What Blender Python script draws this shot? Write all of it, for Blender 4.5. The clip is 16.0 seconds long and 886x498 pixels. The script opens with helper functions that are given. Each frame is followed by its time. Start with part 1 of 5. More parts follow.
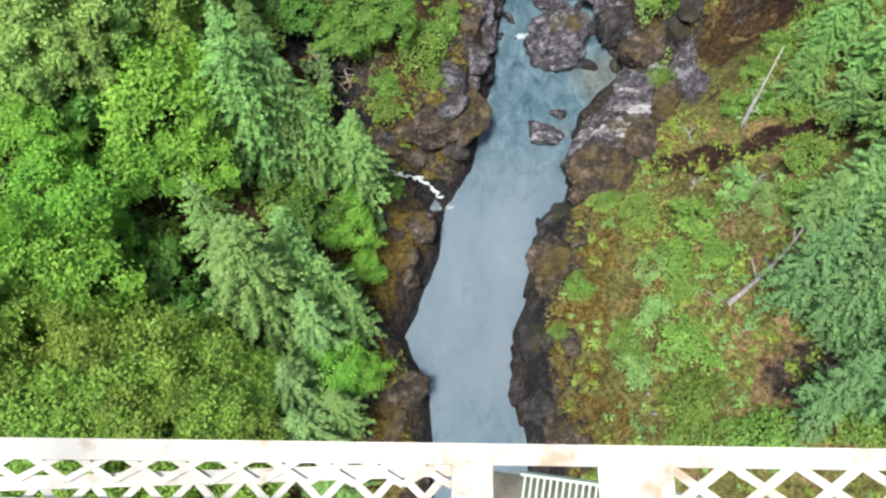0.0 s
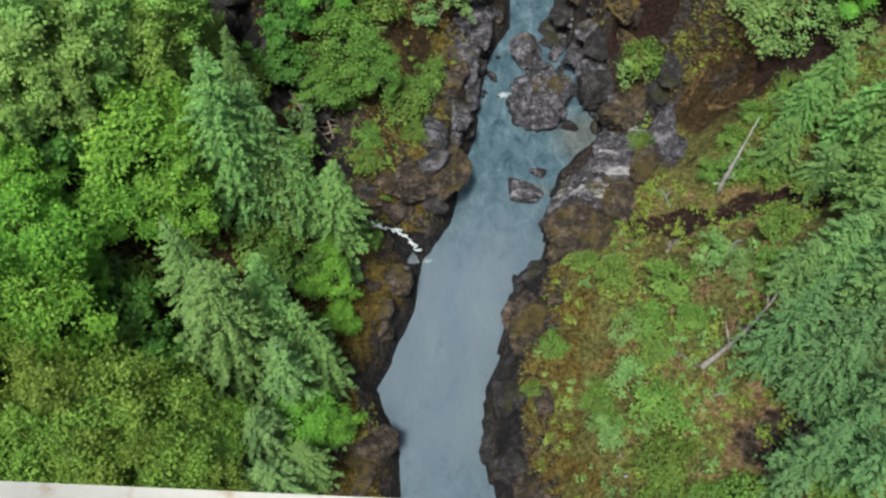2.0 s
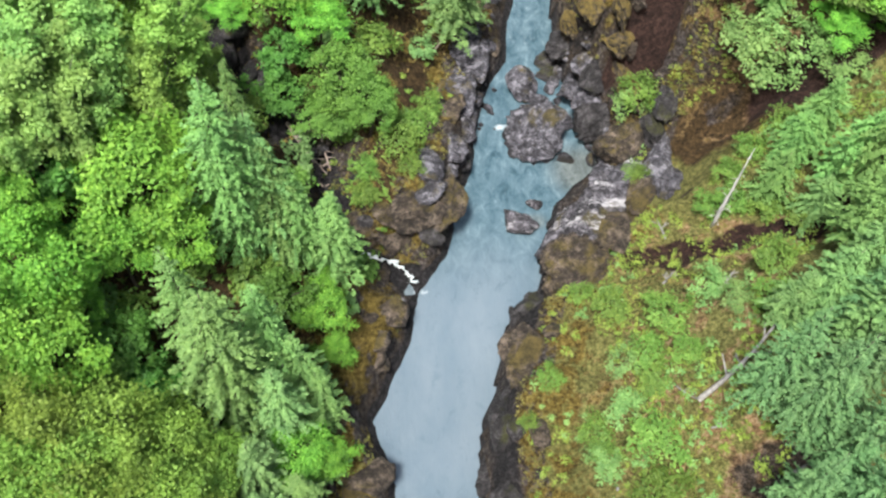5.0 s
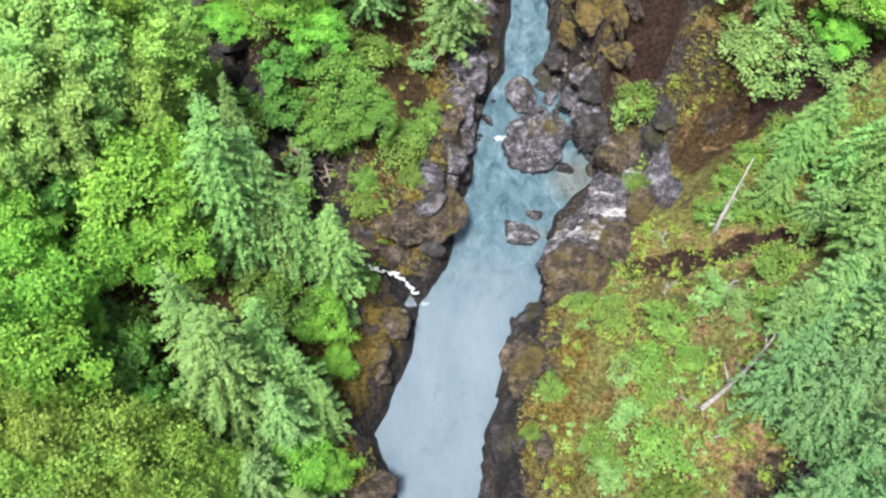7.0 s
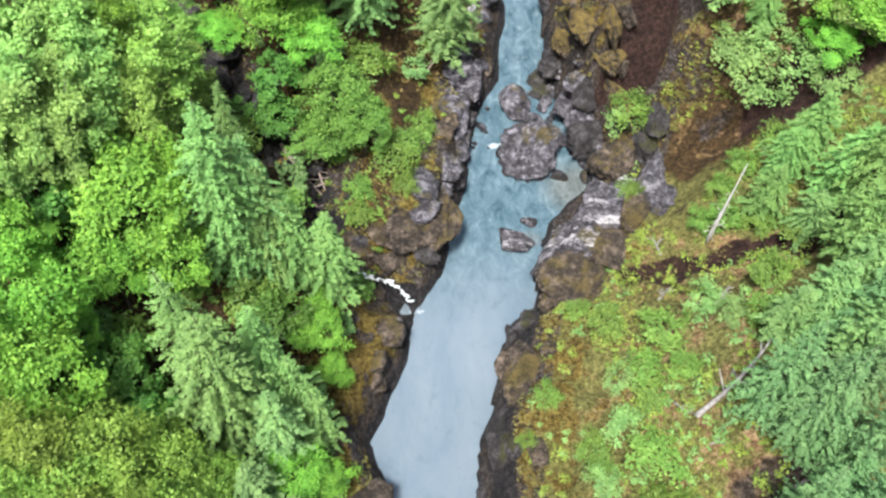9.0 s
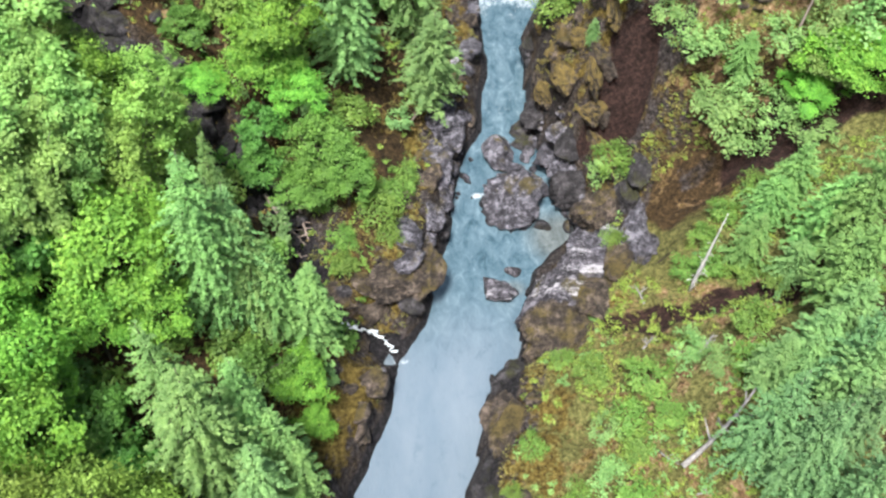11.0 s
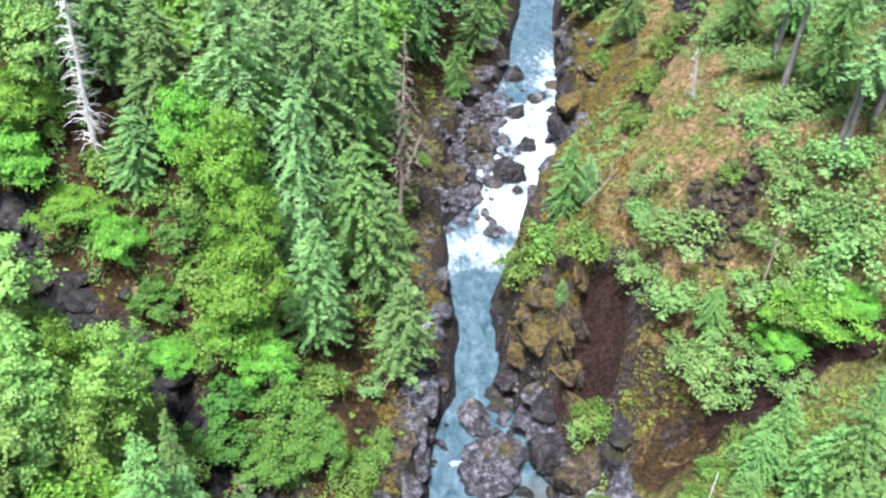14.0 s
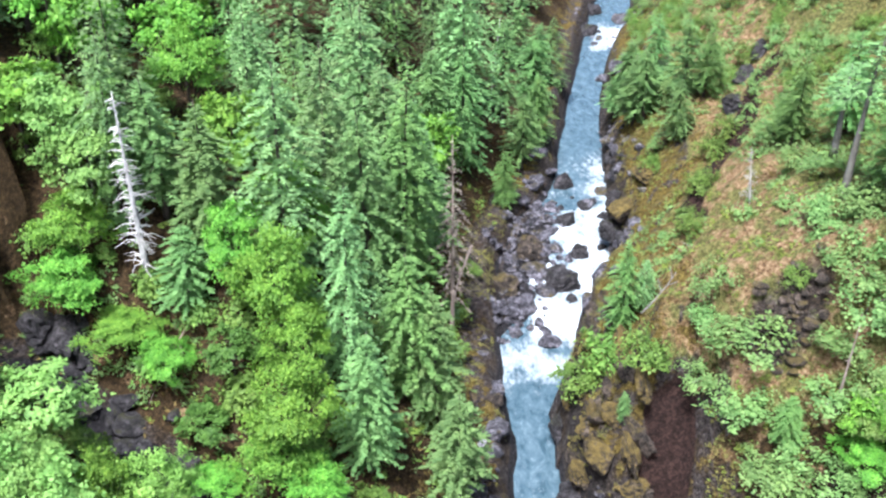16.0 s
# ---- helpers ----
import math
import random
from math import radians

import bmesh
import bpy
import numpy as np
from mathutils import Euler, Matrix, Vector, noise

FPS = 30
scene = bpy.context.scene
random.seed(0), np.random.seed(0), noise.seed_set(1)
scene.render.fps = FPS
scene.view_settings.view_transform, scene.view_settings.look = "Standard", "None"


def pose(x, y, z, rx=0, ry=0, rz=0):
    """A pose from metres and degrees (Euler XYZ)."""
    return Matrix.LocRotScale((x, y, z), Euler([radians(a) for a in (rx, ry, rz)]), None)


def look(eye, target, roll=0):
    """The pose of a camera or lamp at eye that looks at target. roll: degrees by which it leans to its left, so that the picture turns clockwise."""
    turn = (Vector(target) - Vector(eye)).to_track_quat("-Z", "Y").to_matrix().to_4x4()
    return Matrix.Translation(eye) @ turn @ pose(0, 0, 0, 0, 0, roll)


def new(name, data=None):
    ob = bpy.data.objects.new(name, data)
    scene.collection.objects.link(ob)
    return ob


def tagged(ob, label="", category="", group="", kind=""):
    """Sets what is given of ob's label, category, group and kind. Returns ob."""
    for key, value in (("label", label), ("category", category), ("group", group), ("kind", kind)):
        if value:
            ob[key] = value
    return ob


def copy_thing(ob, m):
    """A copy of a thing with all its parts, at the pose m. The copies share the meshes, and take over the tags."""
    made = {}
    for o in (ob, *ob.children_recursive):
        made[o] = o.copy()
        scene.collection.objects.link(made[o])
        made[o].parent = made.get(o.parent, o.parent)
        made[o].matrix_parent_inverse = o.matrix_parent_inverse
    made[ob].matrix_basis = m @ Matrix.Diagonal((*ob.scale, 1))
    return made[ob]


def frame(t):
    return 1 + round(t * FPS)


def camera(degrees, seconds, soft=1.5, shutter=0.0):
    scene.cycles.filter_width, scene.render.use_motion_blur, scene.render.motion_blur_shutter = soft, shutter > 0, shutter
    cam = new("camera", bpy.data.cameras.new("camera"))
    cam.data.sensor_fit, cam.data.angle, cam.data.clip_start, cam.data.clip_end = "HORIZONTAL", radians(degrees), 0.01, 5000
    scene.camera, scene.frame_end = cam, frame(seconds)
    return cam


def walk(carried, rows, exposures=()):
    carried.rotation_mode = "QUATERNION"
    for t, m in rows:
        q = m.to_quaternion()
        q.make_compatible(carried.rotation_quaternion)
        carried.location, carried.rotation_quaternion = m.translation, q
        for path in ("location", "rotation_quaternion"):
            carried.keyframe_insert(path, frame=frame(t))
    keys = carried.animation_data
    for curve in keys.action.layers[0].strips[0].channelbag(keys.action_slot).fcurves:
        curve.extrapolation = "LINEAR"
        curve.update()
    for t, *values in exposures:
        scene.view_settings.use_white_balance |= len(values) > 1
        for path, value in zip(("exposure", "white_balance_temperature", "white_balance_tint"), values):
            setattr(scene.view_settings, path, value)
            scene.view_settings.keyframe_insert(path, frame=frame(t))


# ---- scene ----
# ---------------------------------------------------------------- camera
cam = camera(52.4, 16.0, soft=2.45)
EYE = (0.0, 0.0, 110.0)
ROWS = [
    (0, 0.00, 26.004, 0.000, -0.000),
    (0.5, 0.00, 27.462, -1.372, 1.407),
    (1, 0.00, 28.239, -1.731, 1.412),
    (1.5, 0.00, 28.890, -2.064, 1.328),
    (2, 0.00, 29.386, -2.299, 1.216),
    (2.5, -0.00, 29.765, -2.462, 1.213),
    (3, 0.00, 30.116, -2.516, 1.191),
    (3.5, 0.00, 30.460, -2.588, 1.220),
    (4, 0.00, 30.787, -2.594, 1.234),
    (4.5, 0.00, 31.111, -2.598, 1.240),
    (5, 0.00, 31.397, -2.525, 1.144),
    (7.5, 0.00, 32.258, -2.202, 0.648),
    (8, 0.00, 32.395, -2.209, 0.545),
    (8.5, 0.00, 32.533, -2.268, 0.467),
    (11, 0.00, 35.835, -3.110, -0.387),
    (11.5, 0.00, 39.261, -3.179, -0.752),
    (12, 0.00, 42.886, -3.177, -1.193),
    (12.5, 0.40, 46.134, -3.205, -1.581),
    (13, 1.00, 48.416, -3.132, -2.070),
    (13.5, 1.80, 50.479, -2.984, -2.596),
    (14, 2.70, 52.547, -2.793, -3.088),
    (14.5, 3.60, 54.511, -2.512, -3.412),
    (15, 4.50, 56.288, -2.007, -3.536),
    (15.5, 5.40, 57.879, -1.382, -3.402),
    (16, 6.20, 59.403, 0.266, -1.279),
]
LIGHT = [
    (0, 1.42, 6400, 7.5), (0.5, 1.19, 6350, 5), (1, 0.9, 6350, 4), (1.5, 0.82, 6400, 4), (2, 0.81, 6400, 3.5), (2.5, 0.98, 6400, 3),
    (3, 1.05, 6400, 3), (3.5, 0.95, 6400, 3.5), (4, 1.13, 6400, 4), (4.5, 1.4, 6400, 5), (5, 1.62, 6400, 6.5), (7.5, 1.81, 6350, 8),
    (8.5, 1.81, 6350, 8.5), (11, 1.81, 6230, 9.5), (13, 1.87, 5930, 11), (16, 1.93, 5700, 13),
]
walk(cam, [(t, pose(*EYE, rx, ry, rz) @ pose(0, 0, -ahead)) for t, ahead, rx, ry, rz in ROWS], LIGHT)

# ---------------------------------------------------------------- light: an overcast day
world = bpy.data.worlds.new("overcast_sky")
scene.world = world
world.use_nodes = True
sky = world.node_tree.nodes.new("ShaderNodeTexSky")
sky.sky_type, sky.sun_disc = "NISHITA", False
sky.sun_elevation, sky.sun_rotation = radians(58), radians(200)
sky.air_density, sky.dust_density, sky.ozone_density = 1.0, 4.0, 1.0
backing = world.node_tree.nodes["Background"]
backing.inputs["Strength"].default_value = 0.068
world.node_tree.links.new(sky.outputs["Color"], backing.inputs["Color"])
sun = new("sun", bpy.data.lights.new("sun", "SUN"))
sun.data.energy, sun.data.angle, sun.data.color = 3.0, radians(12), (1.0, 0.97, 0.92)
sun.matrix_world = look((-30, -60, 170), (0, 0, 0))

# ---------------------------------------------------------------- shape of the land
# Water level along the river (y, z).
LEVEL = [(-400.0, -3.0), (6.6, 0.0), (95.9, 0.0), (105.1, 0.8), (135.6, 1.2), (154.5, 2.6), (179.0, 4.2), (198.6, 5.2), (309.0, 6.8), (341.4, 9.0), (421.9, 11.0), (801.9, 20.0), (2901.9, 60.0)]
# River banks (y, left x, right x).
RIVER = [(-400.0, -40.0, -16.0), (-60.0, -9.0, 6.0), (6.6, -1.8, 11.0), (27.3, -0.9, 10.2), (32.9, -1.5, 9.2), (37.6, -3.4, 8.9), (41.4, -5.0, 9.0), (45.2, -3.2, 10.7), (51.8, -0.6, 12.1), (55.5, 0.2, 13.0), (59.3, 0.6, 16.8), (65.9, 3.8, 17.3), (75.4, 5.4, 20.0), (82.6, 7.3, 26.4), (88.5, 8.0, 27.7), (93.6, 9.3, 24.9), (98.7, 10.9, 23.0), (103.2, 13.0, 21.2), (112.4, 13.7, 20.7), (119.6, 14.4, 21.8), (126.8, 14.3, 21.3), (134.7, 13.6, 25.2), (143.4, 13.9, 27.7), (151.9, 15.0, 29.7), (171.0, 15.8, 40.4), (190.9, 22.8, 42.7), (200.9, 29.4, 44.4), (215.2, 33.6, 45.9), (250.8, 40.8, 50.7), (294.3, 51.3, 60.6), (320.7, 57.0, 72.0), (361.6, 68.2, 82.4), (541.9, 135.0, 157.5), (901.9, 153.0, 180.0), (2901.9, 162.0, 193.5)]
_ly, _lz = np.array(LEVEL, float).T
_ry, _rl, _rr = np.array(RIVER, float).T


def water_level(y):
    return np.interp(y, _ly, _lz)


def lattice(ix, iy, seed):
    h = (ix.astype(np.int64) * 374761393 + iy.astype(np.int64) * 668265263 + seed * 974711) & 0xFFFFFFFF
    h = ((h ^ (h >> 13)) * 1274126177) & 0xFFFFFFFF
    return ((h ^ (h >> 16)) & 0xFFFF) / 32767.5 - 1.0


def value_noise(x, y, seed=0):
    ix, iy = np.floor(x), np.floor(y)
    fx, fy = x - ix, y - iy
    fx, fy = fx * fx * (3 - 2 * fx), fy * fy * (3 - 2 * fy)
    a, b = lattice(ix, iy, seed), lattice(ix + 1, iy, seed)
    c, d = lattice(ix, iy + 1, seed), lattice(ix + 1, iy + 1, seed)
    return (a * (1 - fx) + b * fx) * (1 - fy) + (c * (1 - fx) + d * fx) * fy


def fractal(x, y, size, octaves=4, seed=0):
    total, amp = 0.0, 0.5
    for k in range(octaves):
        total = total + amp * value_noise(x / size + 17.3 * k, y / size - 9.1 * k, seed + k)
        size, amp = size * 0.5, amp * 0.55
    return total


def step(a, b, v):
    v = np.clip((v - a) / (b - a), 0, 1)
    return v * v * (3 - 2 * v)


def path_distance(x, y, path):
    """Distance to a polyline of (x, y, z) and the z of its nearest point."""
    best, bz = np.full(np.shape(x), 1e9), np.zeros(np.shape(x))
    x, y = x + 2.8 * fractal(x, y, 7, 3, 71), y + 2.8 * fractal(x, y, 7, 3, 75)
    for (ax, ay, az), (bx, by, bz2) in zip(path, path[1:]):
        ux, uy = bx - ax, by - ay
        k = np.clip(((x - ax) * ux + (y - ay) * uy) / (ux * ux + uy * uy), 0, 1)
        d = np.hypot(x - ax - k * ux, y - ay - k * uy)
        near = d < best
        best, bz = np.where(near, d, best), np.where(near, az + k * (bz2 - az), bz)
    return best, bz


# Side creek that falls into the river, and two dry gullies of the far slope (x, y, z of the bed).
CREEK = [(2.4, 59.9, -0.6), (-0.1, 60.7, 0.0), (-2.7, 63.1, 0.5), (-4.6, 64.3, 0.7), (-7.9, 65.4, 1.2), (-14.7, 78.6, 5.0), (-20.3, 81.2, 8.0), (-24.6, 85.9, 11.0), (-31.6, 93.1, 15.0), (-37.9, 97.6, 17.5), (-45.0, 102.4, 19.5), (-53.4, 107.1, 24.0), (-60.6, 105.3, 28.0), (-61.5, 104.9, 36.0), (-66.4, 108.0, 44.0), (-69.0, 107.6, 72.0)]
GULLY_A = [(34.8, 74.1, 6.5), (39.8, 82.5, 6.2), (44.8, 83.3, 10.5), (50.1, 84.4, 16.0), (54.8, 85.6, 22.2), (59.8, 86.0, 26.3), (63.5, 85.6, 30.0)]
GULLY_B = [(31.3, 93.7, 9.0), (32.7, 96.2, 14.9), (33.7, 99.2, 18.9), (34.3, 102.4, 22.6)]
GULLY_C = [(29.2, 61.4, 5.9), (36.2, 61.8, 10.2), (45.3, 61.6, 15.2), (53.6, 63.4, 19.4)]
GULLY_D = [(48.1, 149.0, 23.9), (53.7, 161.7, 25.6), (59.3, 169.8, 29.0), (63.5, 174.8, 36.5), (67.8, 180.9, 41.2), (75.4, 192.6, 50.5)]


def banks(x, y):
    """How far a place lies outside the left and the right bank, in steps of 0.92 m."""
    return 1.09 * (np.interp(y, _ry, _rl) - x), 1.09 * (x - np.interp(y, _ry, _rr))


def ground(x, y):
    x, y = np.asarray(x, float), np.asarray(y, float)
    left, right = banks(x, y)
    wob = 0.9 * fractal(x, y, 7.0, 3, 5)
    left, right = left + wob, right + wob
    low = water_level(y)
    # left bank: a bench of rock, then the wooded slope
    hb = np.interp(y, [6.6, 54.6, 62.2, 78.2, 96.8, 106, 187, 259.5], [5.0, 5.5, 6, 8.0, 5.5, 4.0, 5, 6]) * (1 + 0.5 * fractal(x, y, 11, 2, 9))
    sl = np.interp(y, [6.6, 64.1, 101.4, 154.5, 232], [0.82, 0.78, 0.85, 0.95, 1.0])
    zl = hb * step(-0.3, 4.2, left) + sl * np.maximum(left - 8.0, 0)
    # right bank: cliff, then a grassy shelf that steepens up-river
    hb = np.interp(y, [6.6, 49.9, 58.4, 65.9, 84.8, 94.1, 105.1, 130.3, 146, 187, 259.5], [10, 9, 5, 4.0, 5, 14, 21, 19, 11, 13, 14]) * (1 + 0.5 * fractal(x, y, 12, 2, 19))
    wb = np.interp(y, [6.6, 54.6, 65.9, 92.2, 106, 133, 154.5], [3.6, 4, 7, 5.5, 4.2, 4.6, 5])
    sr = np.interp(y, [6.6, 54.6, 81, 106, 146, 232], [0.42, 0.48, 0.62, 0.95, 1.0, 1.05])
    far = np.interp(y, [6.6, 64.1, 92.2, 119.6], [0.4, 0.3, 0.1, 0.0])
    zr = hb * step(-0.3, 1.0, right / wb) + sr * np.maximum(right - wb, 0) + far * np.maximum(right - 45, 0)
    z = np.where(left > -0.3, zl, 0) + np.where(right > -0.3, zr, 0)
    z = z * (1 + 0.22 * fractal(x, y, 38, 3, 3) * step(6, 30, np.maximum(left, right)))
    # the slopes ease off into a wooded plateau
    cap = 108 + 10 * fractal(x, y, 160, 3, 7) + 0.05 * np.clip(np.hypot(x, y) - 300, 0, 1500)
    z = cap * (1 - np.exp(-np.power(np.maximum(z, 0) / cap, 1.35))) ** (1 / 1.35)
    for path, width, grade in ((CREEK, 1.6, 1.25), (GULLY_A, 1.0, 2.0), (GULLY_B, 1.8, 1.9), (GULLY_C, 0.4, 1.1), (GULLY_D, 1.0, 1.4)):
        d, pz = path_distance(x, y, path)
        z = np.minimum(z, np.maximum(pz, -0.8) + grade * np.maximum(d - width, 0) + 0.4 * fractal(x, y, 4, 2, 31))
    out = np.maximum(left, right)
    rough = step(0, 3, out)
    ridge = 1 - 2 * np.abs(fractal(x, y, 5.5, 4, 41))
    z = z + rough * (1.1 * (ridge - 0.6) * np.where(out < 22, 1.0, 0.55) + 0.35 * fractal(x, y, 1.6, 2, 43))
    ribs = 1 - 2 * np.abs(fractal(0.28 * x, y, 9, 3, 47))
    z = z + 2.6 * (ribs - 0.6) * step(5, 12, right) * step(90.3, 110.5, y) * step(90, 50, right)
    bed = -1.4 * step(0.3, -2.5, out) - 0.15
    # stony bar beside the rapids
    across = -left / np.maximum(-left - right, 1.0)
    bed = bed + 1.9 * step(146, 154.5, y) * step(197.8, 188.5, y) * step(0.5, 0.3, across + 0.25 * fractal(x, y, 6, 3, 53))
    return low + np.where(out > 0, z, bed + 0.3 * fractal(x, y, 3, 2, 51))
# ---------------------------------------------------------------- end of the land


# ---------------------------------------------------------------- materials
def material(name, rough=0.8, spec=0.3):
    m = bpy.data.materials.new(name)
    m.use_nodes = True
    n, l = m.node_tree.nodes, m.node_tree.links
    b = n["Principled BSDF"]
    b.inputs["Roughness"].default_value = rough
    b.inputs["Specular IOR Level"].default_value = spec
    return m, n, l, b


def texture(n, l, scale, detail=6.0, rough=0.6, coords="Object", kind="ShaderNodeTexNoise", stretch=None):
    c = n.new("ShaderNodeNewGeometry" if coords == "Position" else "ShaderNodeTexCoord")
    t = n.new(kind)
    t.inputs["Scale"].default_value = scale
    if kind == "ShaderNodeTexNoise":
        t.inputs["Detail"].default_value, t.inputs["Roughness"].default_value = detail, rough
    if stretch:
        m = n.new("ShaderNodeMapping")
        m.inputs["Scale"].default_value = stretch
        l.new(c.outputs[coords], m.inputs["Vector"])
        l.new(m.outputs["Vector"], t.inputs["Vector"])
    else:
        l.new(c.outputs[coords], t.inputs["Vector"])
    return t


def ramp(n, l, source, stops):
    r = n.new("ShaderNodeValToRGB")
    el = r.color_ramp.elements
    while len(el) < len(stops):
        el.new(0.5)
    for e, (p, c) in zip(el, stops):
        e.position, e.color = p, (*c, 1) if len(c) == 3 else c
    l.new(source, r.inputs["Fac"])
    return r.outputs["Color"]


def mix(n, l, fac, a, b, mode="MIX"):
    m = n.new("ShaderNodeMix")
    m.data_type, m.blend_type = "RGBA", mode
    for sock, v in ((m.inputs[0], fac), (m.inputs[6], a), (m.inputs[7], b)):
        if isinstance(v, (int, float)):
            sock.default_value = v
        elif isinstance(v, tuple):
            sock.default_value = (*v, 1)
        else:
            l.new(v, sock)
    return m.outputs[2]


def math_node(n, l, op, a, b=0.0, clamp=False):
    m = n.new("ShaderNodeMath")
    m.operation, m.use_clamp = op, clamp
    for sock, v in zip(m.inputs, (a, b)):
        if isinstance(v, (int, float)):
            sock.default_value = v
        else:
            l.new(v, sock)
    return m.outputs[0]


def attribute(n, name):
    a = n.new("ShaderNodeAttribute")
    a.attribute_name = name
    return a.outputs["Fac"]


def bump(n, l, b, height, strength, distance):
    k = n.new("ShaderNodeBump")
    k.inputs["Strength"].default_value, k.inputs["Distance"].default_value = strength, distance
    l.new(height, k.inputs["Height"])
    l.new(k.outputs["Normal"], b.inputs["Normal"])


def foliage(name, dark, mid, light, through_light=0.3, rough=0.6):
    gain = (1.2, 1.3, 1.42)
    dark, light = [tuple(g * (0.55 * m + 0.45 * v) for v, m, g in zip(c, mid, gain)) for c in (dark, light)]
    mid = tuple(g * v for v, g in zip(mid, gain))
    m, n, l, b = material(name, rough, 0.25)
    info, geo = n.new("ShaderNodeObjectInfo"), n.new("ShaderNodeNewGeometry")
    island = ramp(n, l, geo.outputs["Random Per Island"], [(0.0, dark), (0.5, mid), (1.0, light)])
    patches = texture(n, l, 0.35, 3)
    shade = ramp(n, l, patches.outputs["Fac"], [(0.32, (0.62, 0.68, 0.62)), (0.68, (1.25, 1.2, 1.05))])
    col = mix(n, l, 1.0, island, shade, "MULTIPLY")
    hue = n.new("ShaderNodeHueSaturation")
    l.new(col, hue.inputs["Color"])
    l.new(math_node(n, l, "ADD", math_node(n, l, "MULTIPLY", info.outputs["Random"], 0.03), 0.485), hue.inputs["Hue"])
    l.new(math_node(n, l, "ADD", math_node(n, l, "MULTIPLY", info.outputs["Random"], 0.35), 0.82), hue.inputs["Value"])
    l.new(hue.outputs["Color"], b.inputs["Base Color"])
    t = n.new("ShaderNodeBsdfTranslucent")
    l.new(hue.outputs["Color"], t.inputs["Color"])
    mx = n.new("ShaderNodeMixShader")
    mx.inputs["Fac"].default_value = through_light
    l.new(b.outputs["BSDF"], mx.inputs[1])
    l.new(t.outputs["BSDF"], mx.inputs[2])
    l.new(mx.outputs["Shader"], n["Material Output"].inputs["Surface"])
    return m


MAPLE = foliage("maple_leaves", (0.055, 0.14, 0.02), (0.14, 0.282, 0.038), (0.27, 0.42, 0.062), 0.36)
ALDER = foliage("alder_leaves", (0.095, 0.16, 0.04), (0.178, 0.28, 0.068), (0.29, 0.395, 0.115), 0.33)
FIR = foliage("fir_needles", (0.075, 0.145, 0.045), (0.155, 0.258, 0.086), (0.255, 0.37, 0.145), 0.3)
PALE_FIR = foliage("hemlock_needles", (0.075, 0.145, 0.04), (0.15, 0.258, 0.074), (0.25, 0.37, 0.125), 0.3)
GREY_FIR = foliage("grey_hemlock_needles", (0.1, 0.18, 0.065), (0.2, 0.315, 0.118), (0.33, 0.45, 0.2), 0.32)
BLUE_FIR = foliage("spruce_needles", (0.05, 0.105, 0.042), (0.11, 0.2, 0.075), (0.19, 0.295, 0.125), 0.25)
CEDAR = foliage("cedar_sprays", (0.045, 0.09, 0.014), (0.092, 0.175, 0.03), (0.17, 0.27, 0.055), 0.25)
YELLOW = foliage("yellow_alder_leaves", (0.1, 0.17, 0.03), (0.185, 0.29, 0.055), (0.29, 0.41, 0.1), 0.33)
# Maple green at about half tone: shade of the forest gaps put into the colour.
SHADE = foliage("shaded_maple_leaves", (0.03, 0.075, 0.014), (0.07, 0.15, 0.026), (0.12, 0.23, 0.045), 0.28)
OLIVE = foliage("olive_leaves", (0.08, 0.125, 0.02), (0.158, 0.238, 0.038), (0.26, 0.35, 0.075), 0.28)
SHRUB = foliage("shrub_leaves", (0.055, 0.105, 0.02), (0.125, 0.195, 0.036), (0.22, 0.305, 0.07), 0.3)
HERB = foliage("fern_and_moss", (0.055, 0.046, 0.012), (0.122, 0.098, 0.028), (0.21, 0.165, 0.055), 0.2)
BRUSH = foliage("slope_brush_leaves", (0.085, 0.15, 0.045), (0.165, 0.262, 0.078), (0.27, 0.37, 0.13), 0.32)
LIME = foliage("young_herb_leaves", (0.09, 0.13, 0.022), (0.185, 0.24, 0.042), (0.3, 0.355, 0.08), 0.32)
RUST = foliage("dry_fern", (0.06, 0.04, 0.014), (0.14, 0.085, 0.028), (0.24, 0.155, 0.055), 0.15)


def bark_material(name, a, b_, scale=2.0):
    m, n, l, b = material(name, 0.9, 0.2)
    t = texture(n, l, scale, 6, 0.65, stretch=(1, 1, 0.18))
    l.new(ramp(n, l, t.outputs["Fac"], [(0.3, a), (0.7, b_)]), b.inputs["Base Color"])
    bump(n, l, b, t.outputs["Fac"], 0.8, 0.12)
    return m


BARK = bark_material("fir_bark", (0.03, 0.024, 0.02), (0.12, 0.095, 0.08))
PALE_BARK = bark_material("alder_bark", (0.09, 0.08, 0.065), (0.25, 0.24, 0.21))
DEAD_WOOD = bark_material("weathered_dead_wood", (0.3, 0.285, 0.27), (0.6, 0.585, 0.57))
GREY_WOOD = bark_material("grey_fallen_wood", (0.12, 0.11, 0.1), (0.33, 0.315, 0.295))
DRY = foliage("dry_twigs", (0.1, 0.07, 0.056), (0.2, 0.15, 0.126), (0.34, 0.27, 0.235), 0.15)
BROWN_WOOD = bark_material("brown_dead_wood", (0.13, 0.098, 0.08), (0.38, 0.305, 0.26))


